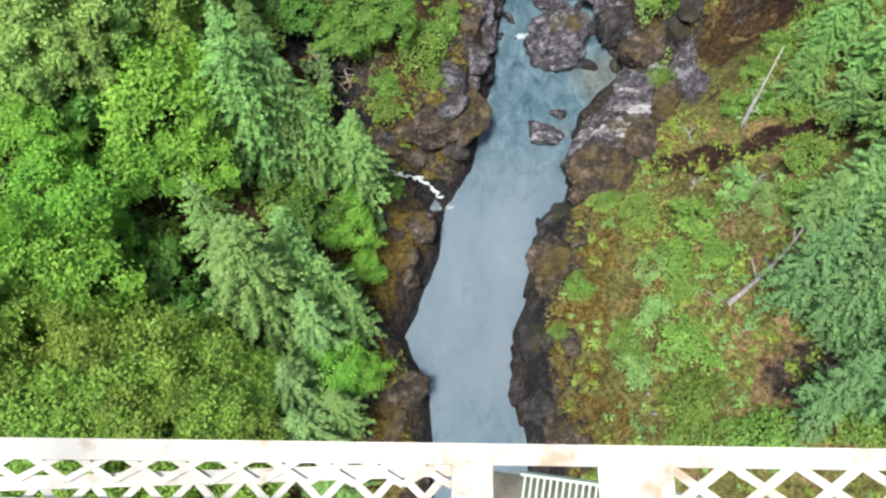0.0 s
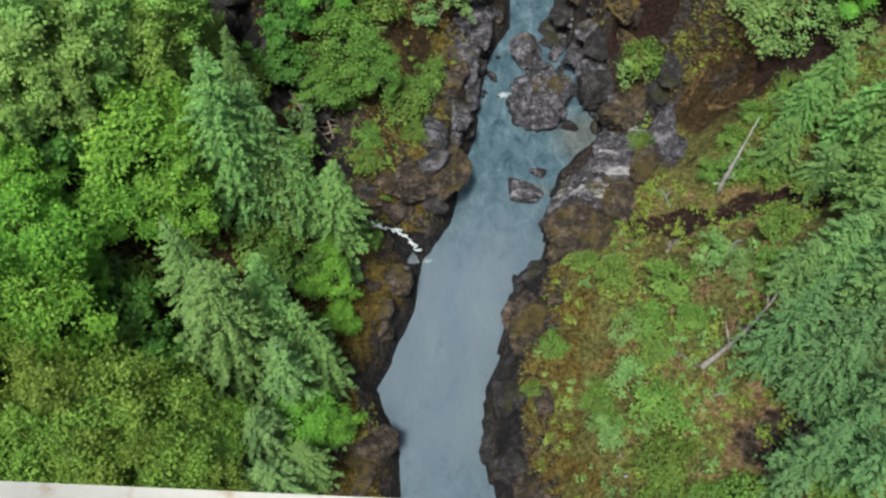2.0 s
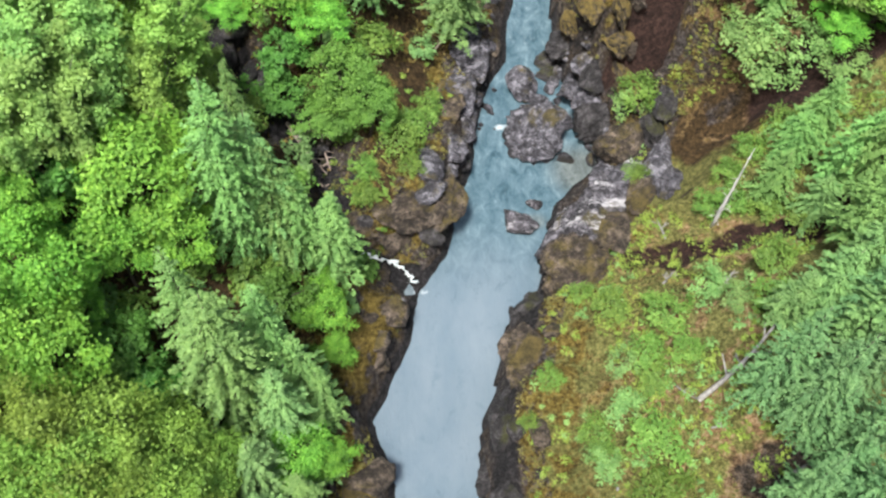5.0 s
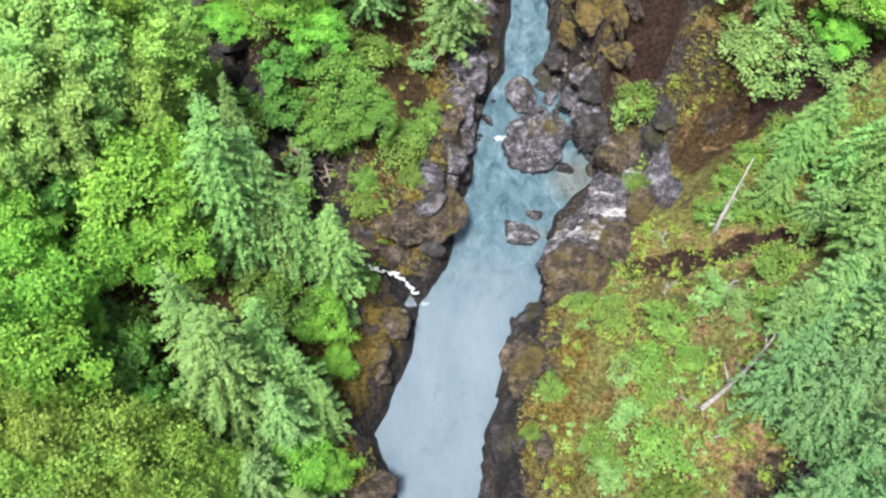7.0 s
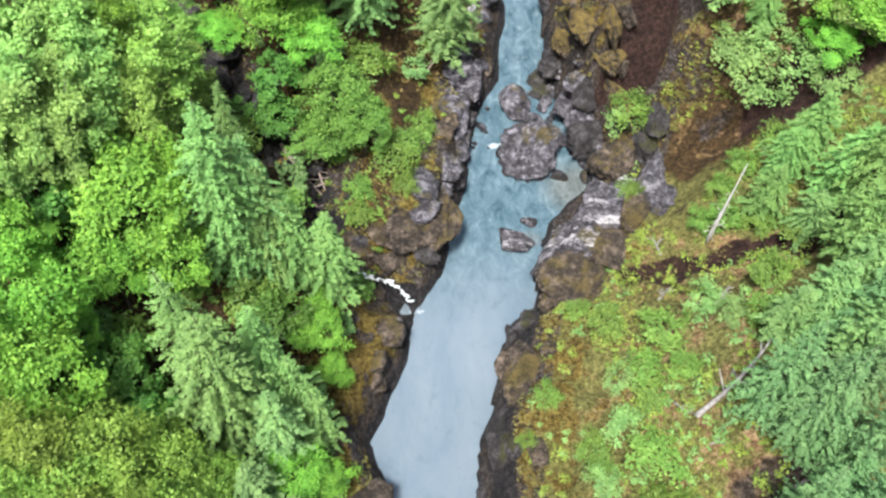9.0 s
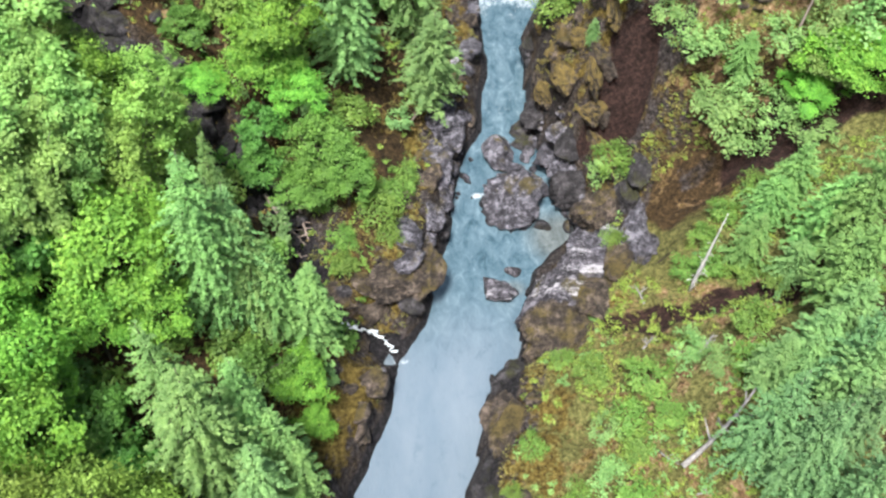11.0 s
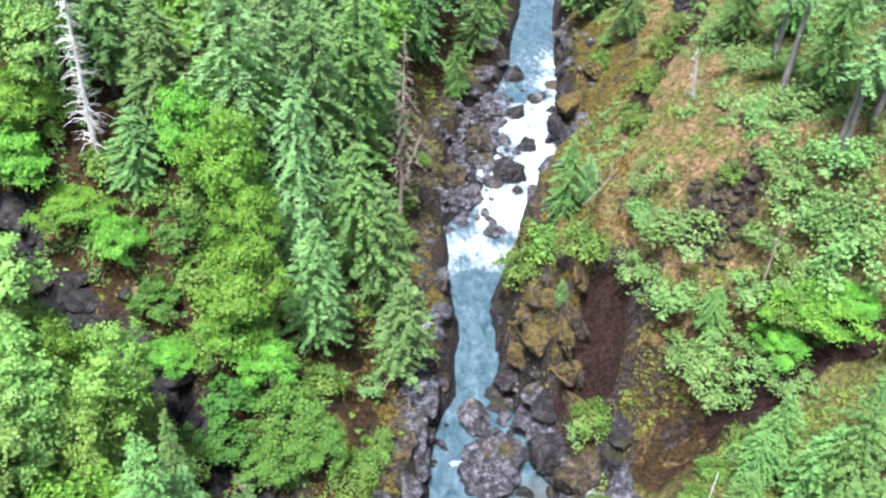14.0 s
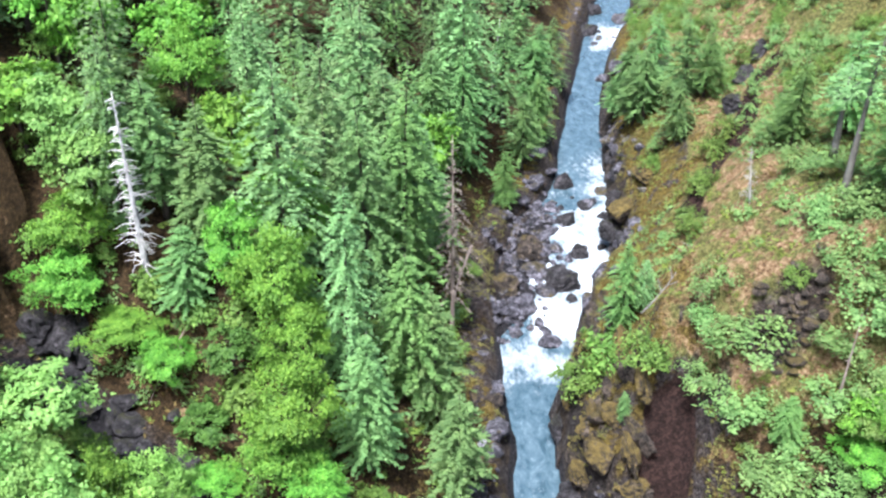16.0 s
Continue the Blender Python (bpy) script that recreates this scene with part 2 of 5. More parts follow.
def rock_material(name, dark, mid, light, moss, moss_level, vein=0.0):
    m, n, l, b = material(name, 0.72, 0.4)
    big, fine = texture(n, l, 0.22, 8, 0.62, "Position"), texture(n, l, 0.75, 10, 0.8, "Position")
    grain = texture(n, l, 5.0, 6, 0.75, "Position")
    crack = texture(n, l, 0.3, 10, 0.74, "Position", stretch=(1.0, 1.5, 0.7))
    seam = math_node(n, l, "ABSOLUTE", math_node(n, l, "SUBTRACT", crack.outputs["Fac"], 0.5))
    tone = math_node(n, l, "ADD", math_node(n, l, "MULTIPLY", fine.outputs["Fac"], 0.7), math_node(n, l, "MULTIPLY", grain.outputs["Fac"], 0.3))
    col = ramp(n, l, tone, [(0.42, dark), (0.5, mid), (0.58, light)])
    col = mix(n, l, ramp(n, l, seam, [(0.0, (0.95, 0.95, 0.95)), (0.04, (0, 0, 0))]), col, tuple(c * 0.4 for c in dark))
    geo = n.new("ShaderNodeNewGeometry")
    sep = n.new("ShaderNodeSeparateXYZ")
    l.new(geo.outputs["Normal"], sep.inputs["Vector"])
    top = math_node(n, l, "ADD", math_node(n, l, "MULTIPLY", sep.outputs["Z"], 0.4), big.outputs["Fac"])
    mask = ramp(n, l, top, [(moss_level, (0, 0, 0)), (min(moss_level + 0.12, 1.0), (1, 1, 1))])
    col = mix(n, l, mask, col, ramp(n, l, tone, [(0.43, tuple(c * 0.3 for c in moss)), (0.57, moss)]))
    if vein:
        v = texture(n, l, 0.4, 10, 0.8, "Position", stretch=(0.4, 1.6, 1))
        col = mix(n, l, ramp(n, l, v.outputs["Fac"], [(0.54, (0, 0, 0)), (0.6, (vein, vein, vein))]), col, (0.5, 0.48, 0.5))
    # dark foot at the water: splashed rock, with the contact shadow painted in
    place = n.new("ShaderNodeSeparateXYZ")
    l.new(geo.outputs["Position"], place.inputs["Vector"])
    foot = math_node(n, l, "ADD", place.outputs["Z"], math_node(n, l, "MULTIPLY", big.outputs["Fac"], -0.7))
    col = mix(n, l, ramp(n, l, foot, [(0.0, (0.85, 0.85, 0.85)), (0.3, (0, 0, 0))]), col, tuple(c * 0.6 for c in dark))
    l.new(col, b.inputs["Base Color"])
    h = mix(n, l, 0.5, tone, crack.outputs["Fac"])
    bump(n, l, b, h, 1.0, 1.4)
    return m


GREY_ROCK = rock_material("grey_river_rock", (0.012, 0.0105, 0.0135), (0.082, 0.076, 0.091), (0.29, 0.275, 0.31), (0.1, 0.078, 0.03), 0.9)
PALE_ROCK = rock_material("pale_veined_rock", (0.011, 0.0095, 0.012), (0.07, 0.063, 0.074), (0.27, 0.25, 0.28), (0.1, 0.08, 0.03), 0.92, 0.85)
BROWN_ROCK = rock_material("mossy_brown_rock", (0.011, 0.008, 0.006), (0.066, 0.048, 0.035), (0.2, 0.155, 0.12), (0.115, 0.085, 0.024), 0.84)
GOLD_ROCK = rock_material("golden_moss_rock", (0.012, 0.009, 0.006), (0.06, 0.043, 0.028), (0.17, 0.13, 0.09), (0.17, 0.12, 0.03), 0.62)
DARK_ROCK = rock_material("dark_wet_rock", (0.008, 0.007, 0.0075), (0.034, 0.03, 0.032), (0.1, 0.09, 0.095), (0.05, 0.05, 0.015), 0.9)


def land_material():
    m, n, l, b = material("gorge_ground", 0.9, 0.2)
    mid, fine, grain = texture(n, l, 0.33, 8, 0.68), texture(n, l, 1.5, 10, 0.78), texture(n, l, 7.0, 6, 0.7)
    crack = texture(n, l, 0.5, 10, 0.74, stretch=(0.8, 1.2, 0.5))
    seam = math_node(n, l, "ABSOLUTE", math_node(n, l, "SUBTRACT", crack.outputs["Fac"], 0.5))
    tone = math_node(n, l, "ADD", math_node(n, l, "MULTIPLY", fine.outputs["Fac"], 0.7), math_node(n, l, "MULTIPLY", grain.outputs["Fac"], 0.3))

    def shades(dark, middle, light):
        return ramp(n, l, tone, [(0.42, dark), (0.5, middle), (0.58, light)])

    rock = shades((0.014, 0.011, 0.01), (0.058, 0.047, 0.044), (0.15, 0.128, 0.122))
    brown = shades((0.012, 0.008, 0.005), (0.05, 0.034, 0.02), (0.12, 0.085, 0.052))
    rock = mix(n, l, ramp(n, l, mid.outputs["Fac"], [(0.44, (0, 0, 0)), (0.58, (1, 1, 1))]), rock, brown)
    rock = mix(n, l, ramp(n, l, seam, [(0.0, (0.95, 0.95, 0.95)), (0.028, (0, 0, 0))]), rock, (0.007, 0.006, 0.005))
    moss = shades((0.03, 0.02, 0.004), (0.11, 0.076, 0.016), (0.23, 0.175, 0.045))
    grass = shades((0.04, 0.04, 0.011), (0.125, 0.122, 0.035), (0.25, 0.235, 0.082))
    soil = shades((0.07, 0.039, 0.018), (0.24, 0.145, 0.07), (0.43, 0.305, 0.18))
    wood = shades((0.012, 0.008, 0.004), (0.047, 0.029, 0.012), (0.11, 0.068, 0.028))

    def mask(name, spread=0.9):
        v = math_node(n, l, "ADD", attribute(n, name), math_node(n, l, "MULTIPLY", math_node(n, l, "SUBTRACT", mid.outputs["Fac"], 0.5), spread))
        return ramp(n, l, v, [(0.42, (0, 0, 0)), (0.58, (1, 1, 1))])

    col = mix(n, l, mask("open"), wood, grass)
    col = mix(n, l, mask("soil", 2.0), col, soil)
    col = mix(n, l, mask("rock"), col, rock)
    col = mix(n, l, mask("moss", 2.2), col, moss)
    col = mix(n, l, mask("red", 0.6), col, shades((0.008, 0.004, 0.003), (0.026, 0.013, 0.01), (0.065, 0.035, 0.027)))
    # near-black tone for wet ground and for cliff shade painted into the colour
    col = mix(n, l, mask("wet_shade", 0.6), col, shades((0.006, 0.0055, 0.006), (0.018, 0.016, 0.017), (0.05, 0.045, 0.048)))
    l.new(col, b.inputs["Base Color"])
    bump(n, l, b, mix(n, l, 0.5, tone, crack.outputs["Fac"]), 1.0, 1.8)
    return m


LAND = land_material()


def water_material():
    m, n, l, b = material("glacial_river_water", 0.14, 0.5)
    slow = texture(n, l, 0.10, 6, 0.6, stretch=(1.6, 0.6, 1))
    swirl = texture(n, l, 0.42, 9, 0.7, stretch=(1.25, 0.75, 1))
    swirl.inputs["Distortion"].default_value = 0.5
    ripple = texture(n, l, 1.1, 6, 0.65, stretch=(1.3, 0.55, 1))
    calm = ramp(n, l, slow.outputs["Fac"], [(0.3, (0.098, 0.132, 0.164)), (0.7, (0.138, 0.168, 0.198))])
    calm = mix(n, l, ramp(n, l, swirl.outputs["Fac"], [(0.3, (0.55, 0.55, 0.55)), (0.44, (0, 0, 0))]), calm, (0.07, 0.105, 0.13))
    deep = ramp(n, l, swirl.outputs["Fac"], [(0.3, (0.024, 0.05, 0.066)), (0.44, (0.05, 0.086, 0.108)), (0.56, (0.078, 0.121, 0.147)), (0.7, (0.13, 0.18, 0.208))])
    col = mix(n, l, attribute(n, "deep"), calm, deep)
    col = mix(n, l, math_node(n, l, "MULTIPLY", attribute(n, "shallow"), 0.7, True), col, ramp(n, l, swirl.outputs["Fac"], [(0.35, (0.05, 0.05, 0.042)), (0.65, (0.15, 0.155, 0.14))]))
    froth = texture(n, l, 0.75, 9, 0.74, stretch=(1.3, 0.6, 1))
    f = math_node(n, l, "ADD", attribute(n, "foam"), math_node(n, l, "MULTIPLY", math_node(n, l, "SUBTRACT", froth.outputs["Fac"], 0.5), 1.5))
    f = ramp(n, l, f, [(0.22, (0, 0, 0)), (0.55, (0.38, 0.38, 0.38)), (0.9, (1, 1, 1))])
    col = mix(n, l, f, col, (0.56, 0.6, 0.62))
    l.new(col, b.inputs["Base Color"])
    l.new(mix(n, l, f, (0.16, 0.16, 0.16), (0.75, 0.75, 0.75)), b.inputs["Roughness"])
    bump(n, l, b, mix(n, l, f, ripple.outputs["Fac"], froth.outputs["Fac"]), 0.4, 0.4)
    return m


WATER = water_material()


def foam_material():
    m, n, l, b = material("white_water", 0.7, 0.3)
    t = texture(n, l, 1.4, 8, 0.7)
    l.new(ramp(n, l, t.outputs["Fac"], [(0.3, (0.4, 0.47, 0.5)), (0.55, (0.62, 0.65, 0.66))]), b.inputs["Base Color"])
    bump(n, l, b, t.outputs["Fac"], 0.6, 0.2)
    return m


FOAM = foam_material()


def paint_material(name, base, stain, level=0.62):
    m, n, l, b = material(name, 0.5, 0.4)
    t, f = texture(n, l, 1.1, 8, 0.7), texture(n, l, 9, 6, 0.7)
    dirt = ramp(n, l, t.outputs["Fac"], [(level, (0, 0, 0)), (level + 0.12, (0.75, 0.75, 0.75))])
    body = ramp(n, l, f.outputs["Fac"], [(0.3, tuple(c * 0.9 for c in base)), (0.7, base)])
    l.new(mix(n, l, dirt, body, stain), b.inputs["Base Color"])
    bump(n, l, b, f.outputs["Fac"], 0.15, 0.01)
    return m


STEEL = paint_material("cream_bridge_paint", (0.43, 0.418, 0.385), (0.27, 0.18, 0.1), 0.53)
RAIL_PAINT = paint_material("pale_green_paint", (0.36, 0.43, 0.37), (0.2, 0.18, 0.13), 0.66)
CONCRETE = paint_material("grey_guard_paint", (0.16, 0.165, 0.17), (0.09, 0.09, 0.09), 0.5)
DARK_STEEL = paint_material("dull_walkway_paint", (0.1, 0.092, 0.07), (0.04, 0.035, 0.025), 0.45)

# ---------------------------------------------------------------- building helpers
def mesh_of(name, verts, faces, mat, smooth=False):
    me = bpy.data.meshes.new(name)
    me.from_pydata([tuple(v) for v in np.asarray(verts, float)], [], [tuple(int(i) for i in f) for f in faces])
    me.materials.append(mat)
    if smooth:
        me.polygons.foreach_set("use_smooth", np.ones(len(me.polygons), bool))
    me.update()
    return me


def part(name, me, parent, label=""):
    ob = new(name, me)
    ob.parent = parent
    return tagged(ob, label)


def tube(points, radii, sides=7):
    """Rings along a bent line, closed at the end."""
    verts, faces = [], []
    pts = [Vector(p) for p in points]
    for k, (p, r) in enumerate(zip(pts, radii)):
        d = (pts[min(k + 1, len(pts) - 1)] - pts[max(k - 1, 0)]).normalized()
        q = d.to_track_quat("Z", "Y")
        for s in range(sides):
            a = 2 * math.pi * s / sides
            verts.append(p + q @ Vector((r * math.cos(a), r * math.sin(a), 0)))
    for k in range(len(pts) - 1):
        for s in range(sides):
            a, b = k * sides + s, k * sides + (s + 1) % sides
            faces.append((a, b, b + sides, a + sides))
    faces.append(tuple(range((len(pts) - 1) * sides, len(pts) * sides)))
    faces.append(tuple(reversed(range(sides))))
    return verts, faces


def merge(pieces):
    verts, faces = [], []
    for v, f in pieces:
        o = len(verts)
        verts.extend(v)
        faces.extend(tuple(i + o for i in q) for q in f)
    return verts, faces


def branch(verts, faces, foot, points, radii, sides=4):
    """A limb that grows out of one vertex of the wood it stands on."""
    o = len(verts)
    v, f = tube([verts[foot]] + list(points), [0.01] + list(radii), sides)
    verts.extend(v[sides:])
    shift = lambda i: foot if i < sides else o + i - sides
    faces.extend((foot, shift(b), shift(a)) for a, b in ((sides + (s + 1) % sides, sides + s) for s in range(sides)))
    faces.extend(tuple(shift(i) for i in q) for q in f if min(q) >= sides)


def kites(origin, along, across, length, width, bend=0.0):
    """Many small leaf blades at once, broad at the foot and pointed at the far end."""
    n = len(origin)
    L, W = length[:, None], width[:, None]
    drop = np.cross(along, across) * L * bend
    v = np.stack([origin + across * W * 0.5, origin + along * L - drop, origin - across * W * 0.5], 1).reshape(-1, 3)
    return v, np.arange(3 * n).reshape(n, 3)


def unit(v):
    return v / (np.linalg.norm(v, axis=-1, keepdims=True) + 1e-9)


def conifer(rng, name, label, needles, bark, height, radius, base=0.12, droop=0.35, full=1.0, blade=0.62, lean=0.0, twiggy=0.5, grain=0.26, taper=0.8):
    """A thing at the world's origin: bent tapered trunk and a crown of drooping sprays."""
    root = new(name)
    tagged(root, label, "tree", "gorge forest")
    bendx, bendy = rng.uniform(-lean, lean, 2)
    zs = np.linspace(-1.5, height, 9)
    line = [(bendx * (max(z, 0) / height) ** 2, bendy * (max(z, 0) / height) ** 2, z) for z in zs]
    rad = [0.012 * height * max(1 - max(z, 0) / height, 0.02) + 0.03 for z in zs]
    wood, twigs = tube(line, rad, 8), []
    org, along, across, ln, wd = [], [], [], [], []
    z = base * height
    turn = rng.uniform(0, 6)
    lop, lop2 = rng.uniform(0, 6, 2)
    while z < height * 0.985:
        k = (z - base * height) / (height * (1 - base))
        reach = radius * min(1.0, (1 - k) ** taper * (0.75 + 1.6 * k * (1 - k))) + 0.25
        reach *= rng.uniform(0.72, 1.15)
        count = int(rng.integers(4, 7) * full) + 1
        for _ in range(count):
            turn += 2.399 + rng.uniform(-0.3, 0.3)
            r = reach * rng.uniform(0.58, 1.14) * (1 + 0.2 * math.sin(2 * turn + lop + 3 * k) + 0.12 * math.sin(5 * turn + lop2 - 9 * k))
            out = np.array([math.cos(turn), math.sin(turn), 0.0])
            side = np.array([-out[1], out[0], 0.0])
            start = np.array([bendx * (z / height) ** 2, bendy * (z / height) ** 2, z + rng.uniform(-0.4, 0.4)])
            rise = rng.uniform(0.05, 0.3) + 0.5 * k
            n = max(2, int(r / grain))
            s = np.sort(rng.uniform(0.12, 1.0, n)) ** 0.85
            line = rng.normal(0, 0.13, (n, 3)) + start + out * (s * r)[:, None] + np.array([0, 0, 1.0]) * ((rise * s - (droop + rise * 0.8) * s * s) * r)[:, None]
            if r > 1.6 and rng.random() < twiggy:
                tip = start + out * r + np.array([0, 0, (rise - droop - rise * 0.8) * r])
                mid = start + out * r * 0.5 + np.array([0, 0, (rise * 0.5 - (droop + rise * 0.8) * 0.25) * r])
                twigs.append((start, mid, tip, r))
            for sg in (-1, 1):
                spread = (1 - s) * 0.55 + 0.28
                d = unit(out * (0.75 + 0.3 * s)[:, None] + sg * side * (0.95 - 0.4 * s)[:, None] + rng.normal(0, 0.24, (n, 3)) - np.array([0, 0, 0.22]))
                c = unit(np.cross(d, np.array([0, 0, 1.0])) + rng.normal(0, 0.3, (n, 3)))
                org.append(line), along.append(d), across.append(c)
                ln.append(blade * (0.6 + spread) * rng.uniform(0.7, 1.3, n) * (0.5 + 0.5 * min(1, r / 2)))
                wd.append(blade * 0.52 * rng.uniform(0.7, 1.3, n) * (0.55 + 0.45 * min(1, r / 2)))
        z += max(0.28, height * 0.019) * rng.uniform(0.7, 1.3)
    v, f = kites(*[np.concatenate(a) for a in (org, along, across, ln, wd)], bend=0.06)
    part("crown", mesh_of("crown", v, f, needles), root)
    v, f = wood
    for start, mid, tip, r in twigs:
        foot = 8 * min(range(9), key=lambda k: abs(zs[k] - start[2])) + int(rng.integers(8))
        branch(v, f, foot, [mid, tip], [0.012 * r + 0.02, 0.012], 3)
    part("trunk", mesh_of("trunk", v, f, bark, True), root)
    return root


def broadleaf(rng, name, label, leaves, bark, height, radius, clusters=80, per=58, blade=0.5, stem=True, category="tree", group="gorge forest", squash=0.8):
    """A thing at the world's origin: stem with limbs and a crown of leaf clumps, open between them."""
    root = new(name)
    tagged(root, label, category, group)
    centre = np.array([0, 0, height - radius * squash])
    a = rng.uniform(0, 2 * math.pi, clusters)
    up = rng.uniform(-0.55, 1.0, clusters)
    flat = np.sqrt(np.maximum(1 - up * up, 0))
    lobes = 1 + 0.28 * np.sin(3 * a + rng.uniform(0, 6)) * flat + 0.15 * np.sin(5 * a + rng.uniform(0, 6))
    rr = radius * lobes * rng.uniform(0.62, 1.02, clusters)
    at = centre + np.stack([np.cos(a) * flat * rr, np.sin(a) * flat * rr, up * rr * squash], 1)
    trunk_r = 0.02 * height + 0.02
    pieces = []
    fork = np.array([0, 0, max(height * 0.3, 0.1)])
    if stem:
        pieces.append(tube([(0, 0, -1.0), (0.1, 0, fork[2] * 0.5), tuple(fork), (0.05 * radius, 0, height * 0.75)], [trunk_r * 1.3, trunk_r, trunk_r * 0.8, 0.03], 8))
    v, f = merge(pieces) if pieces else tube([(0, 0, -0.3), tuple(fork), (0, 0, height * 0.5)], [0.05, 0.04, 0.02], 8)
    v, f = list(v), list(f)
    for k in range(0, clusters, 3 if stem else 5):
        t = at[k]
        m = fork * 0.5 + t * 0.5 + np.array([0, 0, 0.12 * radius])
        branch(v, f, (16 if stem else 8) + int(rng.integers(8)), [tuple(m), tuple(t)], [trunk_r * 0.3, 0.02], 4)
    part("trunk", mesh_of("trunk", v, f, bark, True), root)
    n = clusters * per
    size = radius * rng.uniform(0.13, 0.25, clusters) * (1 if stem else 1.4)
    g = rng.normal(0, 1, (n, 3)) * np.array([1, 1, 0.45 if stem else 0.9])
    which = np.repeat(np.arange(clusters), per)
    org = at[which] + g * size[which][:, None] * 0.62
    outward = unit(org - centre + np.array([0, 0, 0.25 * radius]))
    normal = unit(outward + np.array([0, 0, 0.9]) + rng.normal(0, 0.33, (n, 3)))
    along = unit(np.cross(normal, rng.normal(0, 1, (n, 3))) + outward * 0.5)
    across = unit(np.cross(normal, along))
    ln = blade * rng.uniform(0.6, 1.35, n)
    v, f = kites(org, along, across, ln, ln * rng.uniform(0.7, 1.0, n), 0.08)
    part("crown", mesh_of("crown", v, f, leaves), root)
    return root


def snag(rng, name, label, wood, height, lean, thick, twigs, twig):
    root = new(name)
    tagged(root, label, "dead tree")
    zs = np.linspace(-0.6, height, 8)
    at = lambda z: (lean[0] * z / height, lean[1] * z / height, z)
    v, f = tube([at(z) for z in zs], [thick * (1 - 0.88 * max(z, 0) / height) for z in zs], 8)
    part("trunk", mesh_of("trunk", v, f, wood, True), root)
    for _ in range(twigs):
        h = height * rng.uniform(0.12, 0.97)
        a = rng.uniform(0, 2 * math.pi)
        r = twig * (1.15 - 0.85 * h / height) * rng.uniform(0.35, 1.1)
        x0, y0, _ = at(h)
        p = [(x0, y0, h), (x0 + r * 0.55 * math.cos(a), y0 + r * 0.55 * math.sin(a), h + r * rng.uniform(-0.05, 0.2)),
             (x0 + r * math.cos(a + 0.2), y0 + r * math.sin(a + 0.2), h + r * rng.uniform(-0.35, 0.1))]
        v, f = tube(p, [thick * 0.2, thick * 0.13, 0.03], 3)
        part("bare_branch", mesh_of("bare_branch", v, f, wood), root)
    return root


def sphere(subdiv):
    bm = bmesh.new()
    bmesh.ops.create_icosphere(bm, subdivisions=subdiv, radius=1.0)
    v = np.array([q.co[:] for q in bm.verts])
    f = [[q.index for q in g.verts] for g in bm.faces]
    bm.free()
    return v, f


BALL4, BALL3, BALL2, BALL1 = sphere(5), sphere(4), sphere(3), sphere(2)


def boulder_mesh(rng, ball, mat, cuts=9):
    """A rounded block with broken faces and pitted skin, about 1 m in half-width."""
    v, f = ball[0].copy(), ball[1]
    o = rng.uniform(0, 50)
    for size, amp in ((0.85, 0.3), (0.0, 0.0), (0.42, 0.15), (0.2, 0.085), (0.09, 0.05)):
        if not size:
            for _ in range(cuts):
                d = unit(rng.normal(0, 1, 3))
                v -= np.maximum(v @ d - rng.uniform(0.5, 0.86), 0)[:, None] * d * 0.97
            continue
        n = np.array([noise.noise(Vector(p) / size + Vector((o, o, o))) for p in v])
        v += v * (amp * (n if size > 0.5 else 0.6 - 2.2 * np.abs(n)))[:, None]
    return mesh_of("boulder", v, f, mat, ball is BALL4 or ball is BALL2)


# ---------------------------------------------------------------- the land, one sheet out to the horizon
def grades(*runs):
    out = [runs[0][0]]
    for start, end, size, growth in runs:
        p, s = start, size
        while p < end - 1e-6:
            p, s = p + s, s * growth
            out.append(p)
    return np.array(out)


ROW_Y = np.concatenate([-grades((100, 3600, 6, 1.25))[::-1], grades((-94, 14, 5, 0.97), (14, 216, 0.75, 1.0), (216, 330, 1.5, 1.0), (330, 560, 3.2, 1.01), (560, 4500, 8, 1.22))])
HALF_X = grades((0.35, 30, 0.65, 1.0), (30, 85, 1.3, 1.0), (85, 180, 3.2, 1.01), (180, 4500, 8, 1.22))
COL_X = np.concatenate([-HALF_X[::-1], HALF_X])


def sheet(name, X, Y, Z, mat, smooth=True):
    rows, cols = X.shape
    idx = np.arange(rows * cols).reshape(rows, cols)
    quads = np.stack([idx[:-1, :-1], idx[:-1, 1:], idx[1:, 1:], idx[1:, :-1]], -1).reshape(-1, 4)
    return mesh_of(name, np.stack([X, Y, Z], -1).reshape(-1, 3), quads, mat, smooth)


def weight(me, name, values):
    a = me.attributes.new(name, "FLOAT", "POINT")
    a.data.foreach_set("value", np.clip(np.asarray(values, np.float32), 0, 1).ravel())


def spot(x, y, cx, cy, rx, ry):
    return step(1.5, 0.5, np.hypot((x - cx) / rx, (y - cy) / ry))


